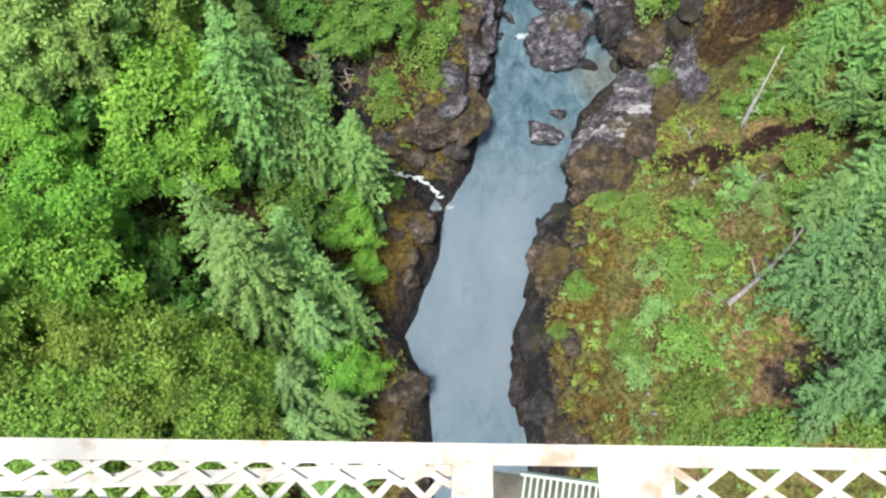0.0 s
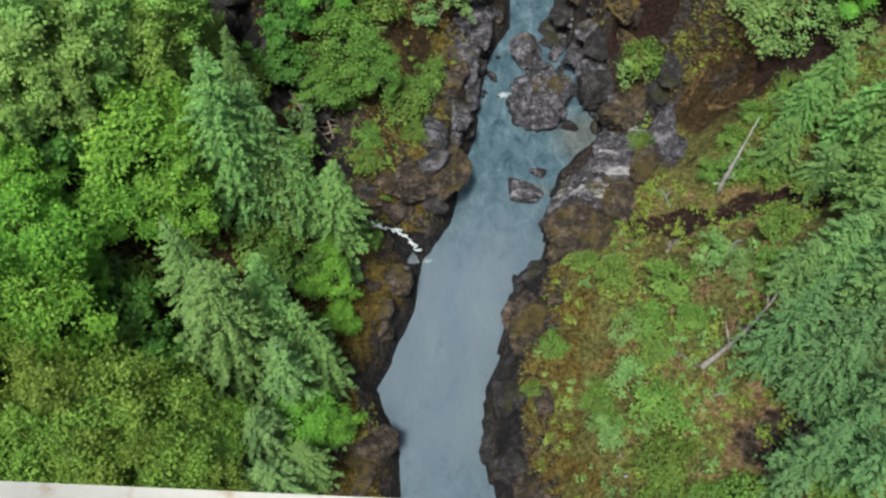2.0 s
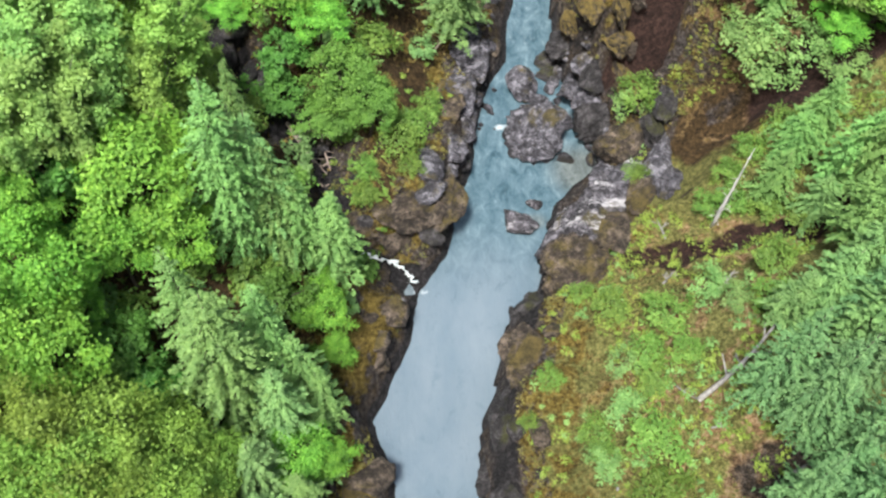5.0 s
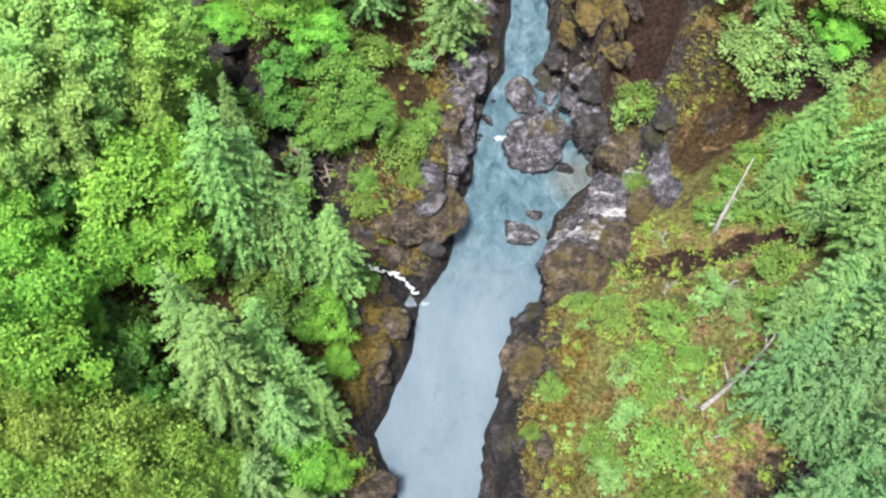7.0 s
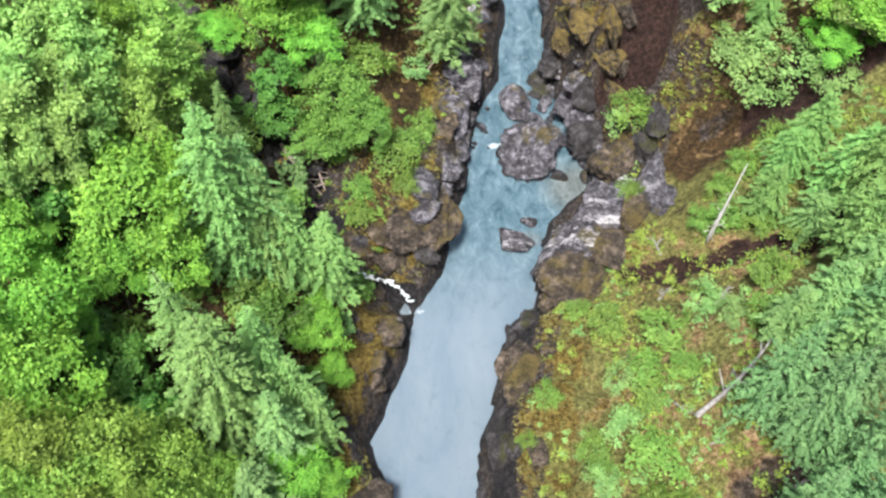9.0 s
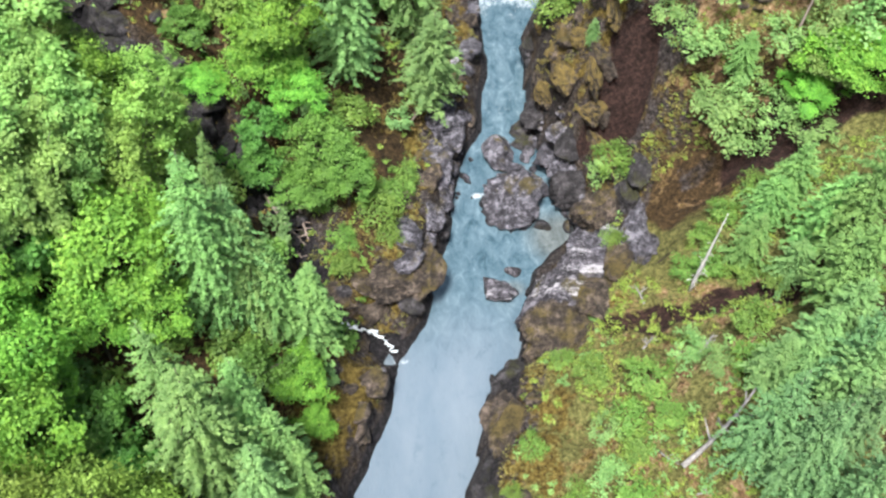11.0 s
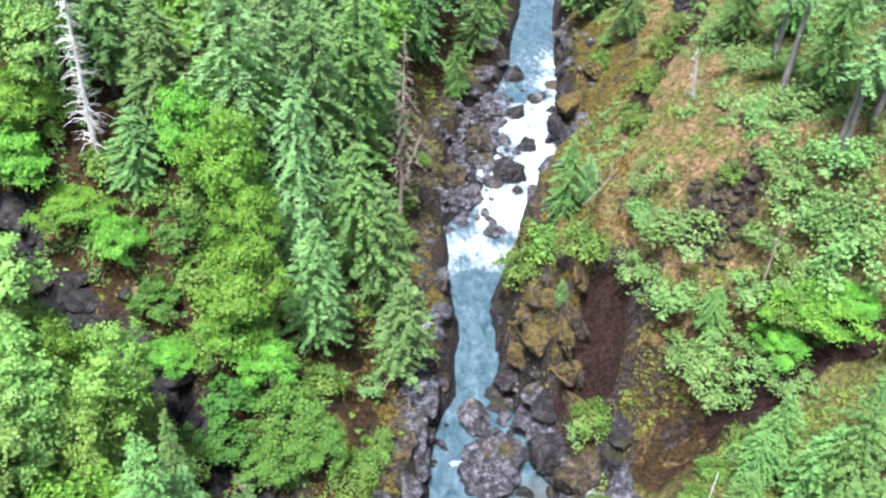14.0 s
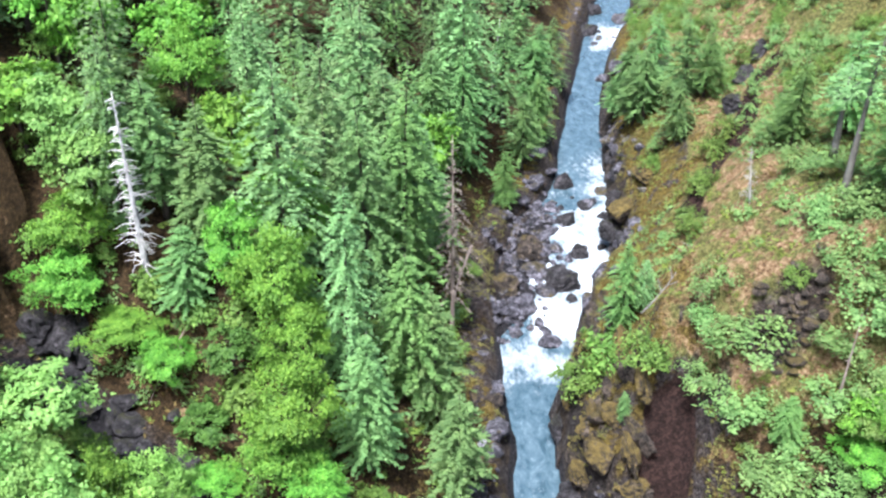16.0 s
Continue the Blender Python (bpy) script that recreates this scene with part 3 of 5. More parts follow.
def build_land():
    Y, S = np.meshgrid(ROW_Y, COL_X, indexing="ij")
    X = S + 0.5 * (np.interp(Y, _ry, _rl) + np.interp(Y, _ry, _rr))
    Z = ground(X, Y)
    me = sheet("ground", X, Y, Z, LAND)
    left, right = banks(X, Y)
    gx = np.gradient(Z, axis=1) / np.maximum(np.gradient(X, axis=1), 0.1)
    gy = np.gradient(Z, axis=0) / np.maximum(np.gradient(Y, axis=0), 0.1)
    steep = np.hypot(gx, gy)
    creek, _ = path_distance(X, Y, CREEK)
    a, _ = path_distance(X, Y, GULLY_A)
    b, _ = path_distance(X, Y, GULLY_B)
    c, _ = path_distance(X, Y, GULLY_C)
    d, _ = path_distance(X, Y, GULLY_D)
    near = np.maximum(left, right)
    ragged = fractal(X, Y, 6, 4, 83)
    over = Z - water_level(Y)
    cliff = np.interp(Y, [21.8, 54.6, 64.1, 94.1, 106, 133, 146, 210], [7, 7, 9, 12, 13, 13, 14, 17])
    rock = np.where(left > right, step(11, 7, left), step(1.15, 0.85, right / cliff))
    rock = np.maximum(rock, (0.75 + 0.5 * ragged) * step(6.5, 3, creek))
    rock = np.maximum(rock, 0.7 * step(1.5, 2.3, steep) * step(26, 16, near))
    open_right = step(4, 9, right) * step(np.where(Y < 75, 50, 95), np.where(Y < 75, 36, 70), right)
    open_right = np.maximum(open_right, 0.75 * step(4, 9, right) * step(30, 18, right))
    open_right = open_right * (1 - 0.75 * spot(X, Y, 43, 87, 15, 9))
    soil = 0.52 * step(7, 11, right) * step(np.where(Y > 105, 50, 85), np.where(Y > 105, 34, 60), right) * step(82.9, 97.8, Y) * step(319.6, 224.8, Y)
    soil = np.maximum(soil, 0.95 * spot(X, Y, 39.0, 28.8, 7, 4))
    soil = np.maximum(soil, 0.41 * step(6, 9, right) * step(40, 30, right) * step(79.1, 64.1, Y))
    soil = np.maximum(soil, np.where(c < 2.2, 0.5, 0))
    soil = np.maximum(soil, 0.3 * step(17, 8, creek) * step(81, 92.2, Y))
    soil = np.maximum(soil, 0.26 * step(8, 11, left) * step(90, 60, left))
    moss = 0.32 * step(2, 5, near) * step(26, 14, near) + 0.14 * step(0.5, 2, left) * step(12, 9, left) + 0.25 * step(0.8, 2, left) * step(9, 7, left) * step(62.2, 54.6, Y) + 0.2 * step(3.5, 5, right) * step(12, 9, right) * step(65.9, 54.6, Y) + 0.06 * step(6, 9, right) * step(20, 12, right) * step(65.9, 49.9, Y)
    red = np.maximum(0.95 * step(4.6, 2.2, a) * step(43, 49, X), 1.1 * step(4.2, 2.0, b)) + 0.5 * ragged - 0.1
    red = np.maximum(red * step(7.5, 5.5, np.minimum(a, b)), 0.7 * step(3.5, 1.5, d))
    moss = moss + (0.16 + 0.2 * step(135.6, 146, Y)) * step(1.5, 3.5, right) * step(15, 11, right) * step(95.9, 101.4, Y) * step(297.3, 278.9, Y) + 0.2 * step(10, 16, right) * step(80, 60, right) * step(101.4, 119.6, Y)
    moss = moss * (1 - 0.85 * spot(X, Y, 17, 165, 9, 28))
    scar = spot(X, Y, 47.0, 101.9, 7, 4.5)
    rock = np.maximum(rock, 0.6 * scar)
    red = np.maximum(red, 0.74 * step(2.8, 0.8, c))
    wet_shade = np.maximum(step(1.7, 0.7, over) * step(8, 4, near), (0.75 + 0.15 * step(82.9, 96.8, Y)) * step(2.8 + 2.2 * step(84.8, 94.1, Y), 1.0, creek))
    # foot of the right bank: wet band and cliff shade painted as one
    wet_shade = np.maximum(wet_shade, 0.62 * step(0.0, 1.0, right) * step(4.8, 3.0, right) * step(65.9, 56.5, Y))
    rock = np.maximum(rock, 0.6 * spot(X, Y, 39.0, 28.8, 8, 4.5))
    # cliff by the narrow channel: dark patches painted in for its shadow
    wet_shade = np.maximum(wet_shade, 0.5 * step(0.0, 1.0, right) * step(5, 3, right) * step(94.1, 99.6, Y) * step(144.3, 135.6, Y))
    soil = np.maximum(soil, 0.36 * spot(X, Y, 42, 87.5, 13, 8))
    for key, w in (("rock", rock), ("open", open_right), ("soil", soil), ("moss", moss), ("red", red), ("wet_shade", wet_shade)):
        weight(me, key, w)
    return tagged(new("ground", me), "steep rocky gorge slopes with brown moss, grass and bare soil", "ground", kind="structure")


build_land()


def build_water():
    ys = np.concatenate([np.arange(-380, 15, 8.0), np.arange(15, 240, 0.55), np.arange(240, 520, 1.6), np.arange(520, 900, 12.0)])
    ss = np.linspace(-0.06, 1.06, 44)
    Y, S = np.meshgrid(ys, ss, indexing="ij")
    L, R = np.interp(Y, _ry, _rl) - 1.6, np.interp(Y, _ry, _rr) + 1.6
    X = L + (R - L) * S
    w = Y + 16 * fractal(X, Y, 6, 3, 87) - 16 * np.abs(S - 0.52)
    side = step(0.25, 0.5, S + 0.24 * fractal(X, Y, 8, 3, 89))
    chute = step(124.1, 146, w) * step(203.9, 190.9, w) * (1 + (side - 1) * step(137.3, 156.1, Y))
    upper = step(196.3, 203.9, Y) * step(233.4, 214.5, Y) * (0.35 + 0.5 * step(0.5, 0.9, S))
    top = step(304.3, 311.1, Y) * step(341.4, 322.2, Y) * step(0.15, 0.35, S)
    lip = 0.5 * spot(X, Y, 12.3, 90.0, 1.5, 0.6) + 0.4 * spot(X, Y, 8.0, 89.3, 0.6, 0.9) + 0.5 * spot(X, Y, 0.6, 60.1, 1.1, 0.5)
    foam = np.maximum(np.maximum(chute, upper), np.maximum(top, lip))
    foam = foam * (0.8 + 0.75 * fractal(X, Y, 6, 3, 91))
    foam = np.maximum(foam, 0.12 * step(101.4, 105.1, Y) * step(146, 119.6, Y))
    foam = np.maximum(foam, 0.06 * step(64.1, 78.2, Y) * step(101.4, 92.2, Y))
    deep = np.maximum(step(56.5, 75.4, Y), 0.35 * step(35.7, 28.3, Y))
    shallow = spot(X, Y, 24.5, 82.1, 4.5, 4.5) + 0.7 * spot(X, Y, 17.0, 72.7, 1.6, 1.2) + 0.5 * np.maximum(step(0.1, 0.02, S), step(0.9, 0.98, S))
    Z = water_level(Y) + 0.03 * fractal(X, Y, 1.8, 3, 61) + foam * (0.5 * fractal(X, Y, 2.6, 4, 63) + 0.15)
    me = sheet("river", X, Y, Z, WATER)
    for key, w in (("foam", foam * 0.95), ("deep", deep), ("shallow", shallow)):
        weight(me, key, w)
    tagged(new("river_water", me), "milky blue-grey river running to white rapids", "water", kind="structure")


build_water()


WATERFALL = [(-59.5, 105.3), (-60.5, 105.3), (-60.7, 104.9), (-60.9, 104.5), (-61.5, 104.8)]


def creek_water():
    """The thin white fall of the side creek, draped over its bed."""
    pts = [(0.0, 61.0), (-0.9, 61.7), (-1.8, 62.8), (-3.1, 63.9), (-4.5, 64.3), (-5.9, 64.6), (-7.0, 64.6), (-8.8, 65.0)]
    pieces = []
    for (ax, ay), (bx, by) in zip(pts, pts[1:]):
        for k in np.linspace(0, 1, 6):
            x, y = ax + (bx - ax) * k, ay + (by - ay) * k
            pieces.append((x, y, float(ground(x, y)) + 0.75))
    strands = []
    for s in range(4):
        sway = [(x + 0.32 * math.sin(1.3 * k + 2.1 * s), y + 0.28 * math.cos(0.9 * k + 1.7 * s), max(z - 0.04 * s, 0.12)) for k, (x, y, z) in enumerate(pieces)]
        a, b = (0, 8, 14, 26)[s], (14, 22, 32, 40)[s]
        strands.append(tube(sway[a:b], [0.05 + 0.17 * math.sin(0.8 * k + s) ** 2 for k in range(b - a)], 6))
    v, f = merge(strands)
    tagged(new("side_stream", mesh_of("side_stream", v, f, FOAM, True)), "thin white cascade falling over dark rock", "water", kind="structure")
    fall = [(x, y, float(ground(x, y)) + 0.5) for x, y in WATERFALL]
    v, f = tube(fall, [0.6, 1.0, 0.9, 1.1, 0.8], 7)
    tagged(new("waterfall", mesh_of("waterfall", v, f, FOAM, True)), "small white waterfall in a dark side gully", "water", kind="structure")


creek_water()

# places of trees and rocks: x, y, height, crown radius (rocks: x, y, half-width, height ratio)
FIRS_a = [
    (-18, 56.4, 26, 3.9), (-19.6, 57.3, 26, 3.1), (-14.3, 34.8, 20, 3.8), (-16.1, 28.6, 14, 3.6), (-14.2, 24.2, 12, 3.9), (-38.4, 123.5, 22, 6.5),
    (-8.4, 98.2, 24, 5.3), (1.3, 114.4, 26, 6.2), (4.2, 101.9, 22, 5.6), (-31.3, 119.9, 24, 5.9), (-9.4, 129.7, 38, 7.7), (-33.7, 111.7, 14, 5.2),
    (0.8, 178.7, 30.2, 7.5), (7.9, 190.1, 29.9, 6.2), (19, 214.9, 27.6, 6.3), (29.4, 239.8, 24.1, 6.7), (37.1, 258.9, 21.9, 6.2),
]
FIRS_b = [
    (23.3, 206.4, 20, 5.6), (0.3, 160.9, 19.1, 5.7), (56.5, 216.8, 20.4, 6.1), (58.6, 197.9, 20.7, 5.4), (51.9, 214.3, 17.5, 5.3), (48.6, 63, 9, 3),
    (39.5, 45.6, 12, 3.1), (42.9, 45.9, 14, 3.4), (41.7, 44.2, 12, 3), (43.9, 40.9, 16, 3.4), (46.2, 48.3, 14, 3.6), (27.6, 102.9, 5, 1.4),
    (53.7, 211.8, 18, 6.2), (53.6, 230.3, 18, 6.1), (54.5, 185.9, 14, 4.5), (51.3, 232.1, 12, 5.3),
]
HEMLOCKS_a = [
    (-16.1, 56.1, 24, 3.6), (-14.4, 56.9, 20, 3.6), (-22, 40.6, 28, 3.9), (-15.5, 39.9, 26, 4.2), (-12.1, 39.5, 22, 3.6), (-10.3, 38.5, 15, 3.2),
    (-11.4, 26.4, 13, 3.2), (-11.8, 18.8, 14, 3.8), (-4.5, 143.8, 44, 8.8), (-2.3, 115.7, 28, 7), (-21.8, 67, 20, 3), (29.1, 220.9, 19.7, 5.3),
    (18.2, 189.8, 13.7, 4.2), (61.9, 193.8, 15.5, 4.8), (43.9, 66.3, 11, 3),
]
HEMLOCKS_b = [
    (46, 92.9, 8, 2.8), (30.7, 121.8, 17, 3.6), (66.5, 154.9, 16, 4.8), (70.7, 144.5, 18, 5.7), (61.9, 112.3, 20, 4.9), (67.7, 163.1, 8, 3.9),
    (-20.8, 54.5, 32, 4.3), (-10.8, 56.6, 19, 4.4), (-18.6, 35.7, 30, 5.1), (49.5, 73.4, 13, 3.9), (47.1, 71.5, 11, 3.3), (51.3, 67.3, 15, 4),
    (49.5, 56, 18, 4.2), (53.2, 64.6, 20, 4.5),
]
GREY_HEMLOCKS = [
    (-44.3, 121.5, 26, 6.4), (-21, 119.1, 38, 9.2), (-16.5, 133.3, 40, 9.4), (-11.7, 109.7, 34, 6.4), (-6.2, 151.1, 36.5, 9.3), (-2.6, 154.2, 31.3, 8),
    (-10.7, 155.7, 39.3, 13.3), (33.5, 121.1, 9, 2.7),
]
SPRUCES = [
    (35.5, 36.3, 20, 3.9), (38.2, 33.7, 22, 4), (38.9, 35.5, 13, 3.1), (39.9, 31.8, 14, 3.3), (41.3, 28.2, 12, 3.1), (42.6, 35.9, 20, 4),
    (41.9, 29.4, 20, 3.9), (45, 42.8, 18, 4), (41.7, 24.9, 18, 3.9), (36.6, 24.4, 18, 3.5),
]
MAPLES_a = [
    (-28.9, 53.1, 18, 6.7), (-25.4, 50.4, 14, 4), (-30.4, 46.9, 14, 3.6), (-35.3, 40.3, 18, 4.8), (-33.3, 33.3, 18, 4.9), (-38.2, 46, 16, 3.5),
    (-33.1, 40.6, 11, 2.7), (-11.7, 50.3, 10, 3.4), (-9.3, 46.7, 7, 2.2), (-12.9, 31.6, 9, 3.7), (-9.6, 32.3, 9, 3), (-32.8, 69.5, 18, 3.2),
    (-39.8, 33.8, 18, 4.3), (-20, 107.4, 22, 5.5),
]
MAPLES_b = [
    (-25.9, 112.5, 18, 4.4), (-17.4, 102.8, 17, 4.4), (-17.6, 92.7, 17, 5.4), (-19.7, 90.6, 15, 4.6), (-14.5, 88, 10, 3.7), (-35.7, 104.3, 9, 3.6),
    (-42.9, 109.3, 7, 4.7), (-28, 93.7, 6, 3.4), (-50.1, 116.6, 14, 5.1), (-50, 112.3, 13, 4.8), (-38.3, 145, 18, 5.8), (58.4, 88.5, 9, 5.7),
    (54.8, 87.8, 7, 3.8), (62.5, 88.1, 7, 3),
]
ALDERS = [
    (-38.4, 64.5, 20.0, 5.7), (-37.3, 57.7, 20.0, 5.2), (-35.2, 63.3, 18.0, 4.7), (-38.2, 51.7, 18.0, 3.9), (-34.6, 58.5, 16.0, 3.7), (-47.1, 120.0, 18.0, 5.6),
    (-50.6, 125.4, 18.0, 6.1), (-38.2, 67.9, 18.0, 4.4), (-37.0, 62.9, 18.0, 4.4), (-35.6, 55.4, 18.0, 4.2), (56.2, 88.8, 8.9, 3.9),
]
LEAFY_CROWNS = [
    (-31.2, 25.1, 16.0, 4.6), (-27.1, 26.9, 16.0, 4.7), (-22.8, 27.5, 15.0, 4.5), (-29.0, 22.8, 15.0, 4.5), (-24.5, 23.8, 15.0, 4.3), (-19.4, 26.7, 12.0, 3.2),
    (-32.5, 21.9, 15.0, 3.6), (-33.3, 19.6, 15.0, 4.4), (-28.2, 21.0, 15.0, 4.5), (-23.6, 22.3, 13.0, 4.2), (-20.1, 23.5, 11.0, 3.5), (-37.8, 21.3, 16.0, 4.1),
    (-39.1, 27.1, 16.0, 4.2), (-30.4, 16.2, 14.0, 4.1), (-25.0, 16.9, 14.0, 4.3), (-18.8, 17.6, 12.0, 3.9), (-36.3, 15.8, 14.0, 4.1),
]
SHRUBS_a = [
    (2.6, 121.2, 3.6, 3), (3.9, 134.4, 3.6, 3), (3.3, 111.4, 3.6, 2.8), (2.6, 103.2, 3.2, 2.4), (7.9, 160.1, 3.1, 2.6), (-7.9, 75, 3.3, 2),
    (-3.4, 77.5, 4.4, 2.9), (0.4, 87.3, 3.8, 2.4), (-7.9, 71.7, 2.8, 1.7), (-1.7, 74.2, 2.8, 1.9), (43.7, 74.7, 3, 2.1), (40.7, 71.7, 3, 2),
    (38, 67.3, 3, 2), (48.1, 77.8, 3, 2.1), (43.9, 64.6, 3, 2.1),
]
SHRUBS_b = [
    (47.3, 63, 3, 2.1), (40.5, 66.6, 3, 2.1), (21.1, 55.7, 2, 1.6), (16, 42.7, 2.5, 1.6), (29.7, 49, 3, 3), (30.8, 43.4, 2.5, 2),
    (27.5, 44.6, 3, 2.3), (23.8, 52.5, 2.5, 2.4), (27.6, 41, 2.5, 2.2), (27.3, 34.2, 3, 3.2), (21.1, 35.9, 2.5, 2.3), (21.7, 32.7, 2.5, 1.9),
    (40.1, 48.5, 3, 2.4), (13.6, 37.7, 2, 1.1), (42.7, 55.7, 3, 2.8),
]
SHRUBS_c = [
    (26.6, 27.7, 4, 3.1), (25.8, 23.5, 4, 2.8), (41.1, 23.1, 5, 2.7), (33.1, 22.8, 4, 3), (30.4, 23.5, 3, 2.2), (28.2, 118.1, 6, 4.7),
    (30.3, 105.5, 6, 3.5), (24.1, 117.8, 5, 3.8), (31.3, 88.9, 5, 3.1), (30.5, 76.3, 3, 1.5), (48.7, 104.1, 3, 2), (58.7, 173.6, 5, 3.2),
    (52.2, 158.2, 5, 3.1), (45.7, 141.5, 5, 2.7), (61, 175.3, 5, 2.9),
]
BUSHES_a = [
    (58.8, 207.4, 5.4, 3.8), (30.2, 88.9, 5, 2.6), (30.2, 76.8, 3, 1.5), (24.5, 38.4, 3, 2.3), (36.2, 49, 2.5, 1.7), (24.6, 44, 2.5, 2),
    (34.9, 53, 2.5, 2.4), (21.5, 31.7, 2.5, 1.9), (39.6, 109.1, 5, 3), (38.7, 106.9, 4, 2.9), (42.5, 100.1, 5, 4.8), (38.1, 101.7, 4, 3.4),
    (40.9, 95.1, 5, 3.8), (45.6, 89.1, 6, 4.5), (49.1, 87.3, 4, 3.4), (51.5, 87.8, 5, 3.3), (55.2, 92.1, 6, 3.6),
]
BUSHES_b = [
    (51.1, 93.6, 5, 3.6), (61.7, 90.1, 9, 4.9), (61, 93.8, 9, 4.5), (55.4, 98, 6, 4.1), (52.4, 96.9, 4, 3.3), (43.3, 91.5, 4, 3.3),
    (55.9, 83.6, 3, 3.3), (47.6, 91.6, 4, 3.3), (66.2, 159.2, 5, 4.3), (64.4, 144.2, 4, 4.8), (53.7, 111.1, 4, 3.3), (60.4, 111.3, 4, 4.5),
    (54.3, 101.4, 4, 3.6), (60.2, 99.4, 6, 4.4), (60.9, 93.9, 6, 4.4), (62.3, 126.8, 4, 4.3),
]
TALL_STEMS = [
    (58.7, 117.0, 24.7, 5.5), (60.1, 100.4, 35.1, 5.0), (64.6, 102.1, 19.0, 5.1), (62.1, 129.4, 14.4, 5.9), (76.6, 133.2, 17.0, 6.2), (60.6, 99.9, 20.0, 5.2),
]
CEDARS = [
    (-10.6, 82.1, 15.0, 4.5), (-12.9, 81.5, 9.0, 3.9), (-7.2, 79.4, 11.0, 3.4),
]
YELLOW_ALDERS = [
    (-29.1, 69.9, 20.0, 4.3), (-29.6, 63.9, 18.0, 3.7), (-28.3, 75.7, 16.0, 3.3), (-31.0, 81.4, 16.0, 3.0),
]
SHADE_TREES = [
    (-16.6, 49.4, 9.0, 3.3), (-29.4, 38.2, 9.0, 3.6), (-26.8, 34.5, 8.0, 3.3), (-31.0, 34.6, 8.0, 2.9), (-34.1, 46.1, 10.0, 3.0), (-37.5, 51.6, 12.0, 3.6),
    (-30.7, 98.7, 6.0, 3.5), (-26.5, 103.7, 8.0, 3.6), (-20.0, 82.9, 9.0, 3.7), (-19.2, 86.3, 8.0, 3.2),
]
ROCK_G_a = [(18.0, 88.3, 4.60, 0.75, 1.0, 0), (15.5, 99.2, 2.79, 0.90, 1.4, 85), (18.1, 95.7, 1.57, 0.80, 1.0, 0), (21.1, 91.9, 2.17, 0.70, 1.0, 0), (25.4, 93.6, 2.93, 0.80, 1.0, 0), (28.6, 75.8, 3.72, 0.50, 1.3, 30), (33.8, 77.6, 2.07, 0.80, 2.6, 80), (6.1, 88.1, 1.89, 0.70, 1.9, 85), (4.4, 80.5, 2.06, 0.60, 1.0, 0), (7.8, 98.9, 2.27, 0.50, 1.6, 80), (6.7, 104.2, 1.85, 0.50, 1.5, 80), (4.6, 93.7, 1.76, 0.40, 1.0, 0), (5.8, 98.7, 1.54, 0.40, 1.0, 0), (23.2, 146.4, 2.30, 0.60, 1.0, 0)]
ROCK_G_b = [(24.6, 162.6, 2.21, 0.60, 1.0, 0), (19.5, 158.1, 1.81, 0.60, 1.0, 0), (16.1, 154.5, 2.01, 0.60, 1.0, 0), (21.0, 157.8, 1.33, 0.60, 1.0, 0), (23.8, 169.5, 2.78, 0.50, 1.0, 0), (28.9, 178.3, 1.97, 0.50, 1.0, 0), (43.6, 203.6, 1.75, 0.50, 1.6, 80), (39.1, 197.9, 1.86, 0.50, 1.0, 0), (45.7, 202.0, 2.16, 0.60, 1.0, 0), (48.3, 221.1, 2.32, 0.50, 1.0, 0), (56.1, 254.5, 3.12, 0.50, 1.0, 0), (74.1, 336.6, 4.06, 0.50, 1.0, 0), (54.5, 264.0, 2.35, 0.40, 1.0, 0)]
ROCK_D_a = [(19.8, 103.6, 2.09, 0.70, 1.0, 0), (26.9, 89.7, 3.41, 0.80, 1.0, 0), (33.9, 85.4, 1.99, 0.90, 2.2, 85), (1.6, 66.2, 1.40, 0.50, 1.2, 0), (5.9, 80.8, 1.35, 0.70, 1.0, 0), (10.8, 38.8, 1.72, 0.60, 2.6, 75), (25.8, 94.8, 2.46, 0.80, 1.5, 80), (21.2, 104.9, 1.89, 0.80, 1.3, 80), (21.5, 118.8, 1.81, 0.90, 1.8, 80), (28.6, 165.8, 3.49, 0.75, 1.0, 0), (33.1, 175.4, 2.34, 0.80, 1.0, 0), (29.6, 159.7, 1.22, 0.60, 1.0, 0), (39.0, 178.5, 1.19, 0.70, 1.0, 0), (34.0, 207.8, 2.65, 0.85, 1.0, 0)]
ROCK_D_b = [(33.0, 189.2, 2.33, 0.80, 1.0, 0), (37.8, 196.3, 1.98, 0.50, 1.0, 0), (32.2, 196.1, 0.98, 0.60, 1.0, 0), (35.7, 200.7, 0.58, 0.60, 1.0, 0), (42.1, 191.6, 1.82, 0.70, 1.0, 0), (33.6, 176.5, 1.70, 0.60, 1.0, 0), (58.9, 325.1, 3.69, 0.60, 1.0, 0), (65.4, 346.1, 3.45, 0.60, 1.0, 0)]
ROCK_B_a = [(30.1, 84.6, 3.22, 0.80, 1.6, 48), (2.5, 70.7, 3.16, 0.70, 1.3, 75), (-0.3, 69.2, 3.30, 0.50, 1.2, 15), (-4.4, 69.0, 2.00, 0.40, 1.0, 0), (-8.0, 69.0, 2.39, 0.40, 1.0, 0), (13.8, 47.7, 2.13, 0.50, 2.4, 80), (12.6, 50.1, 1.49, 0.50, 1.5, 80), (22.5, 175.7, 3.22, 0.80, 1.0, 0), (15.8, 162.3, 2.80, 0.70, 1.0, 0)]
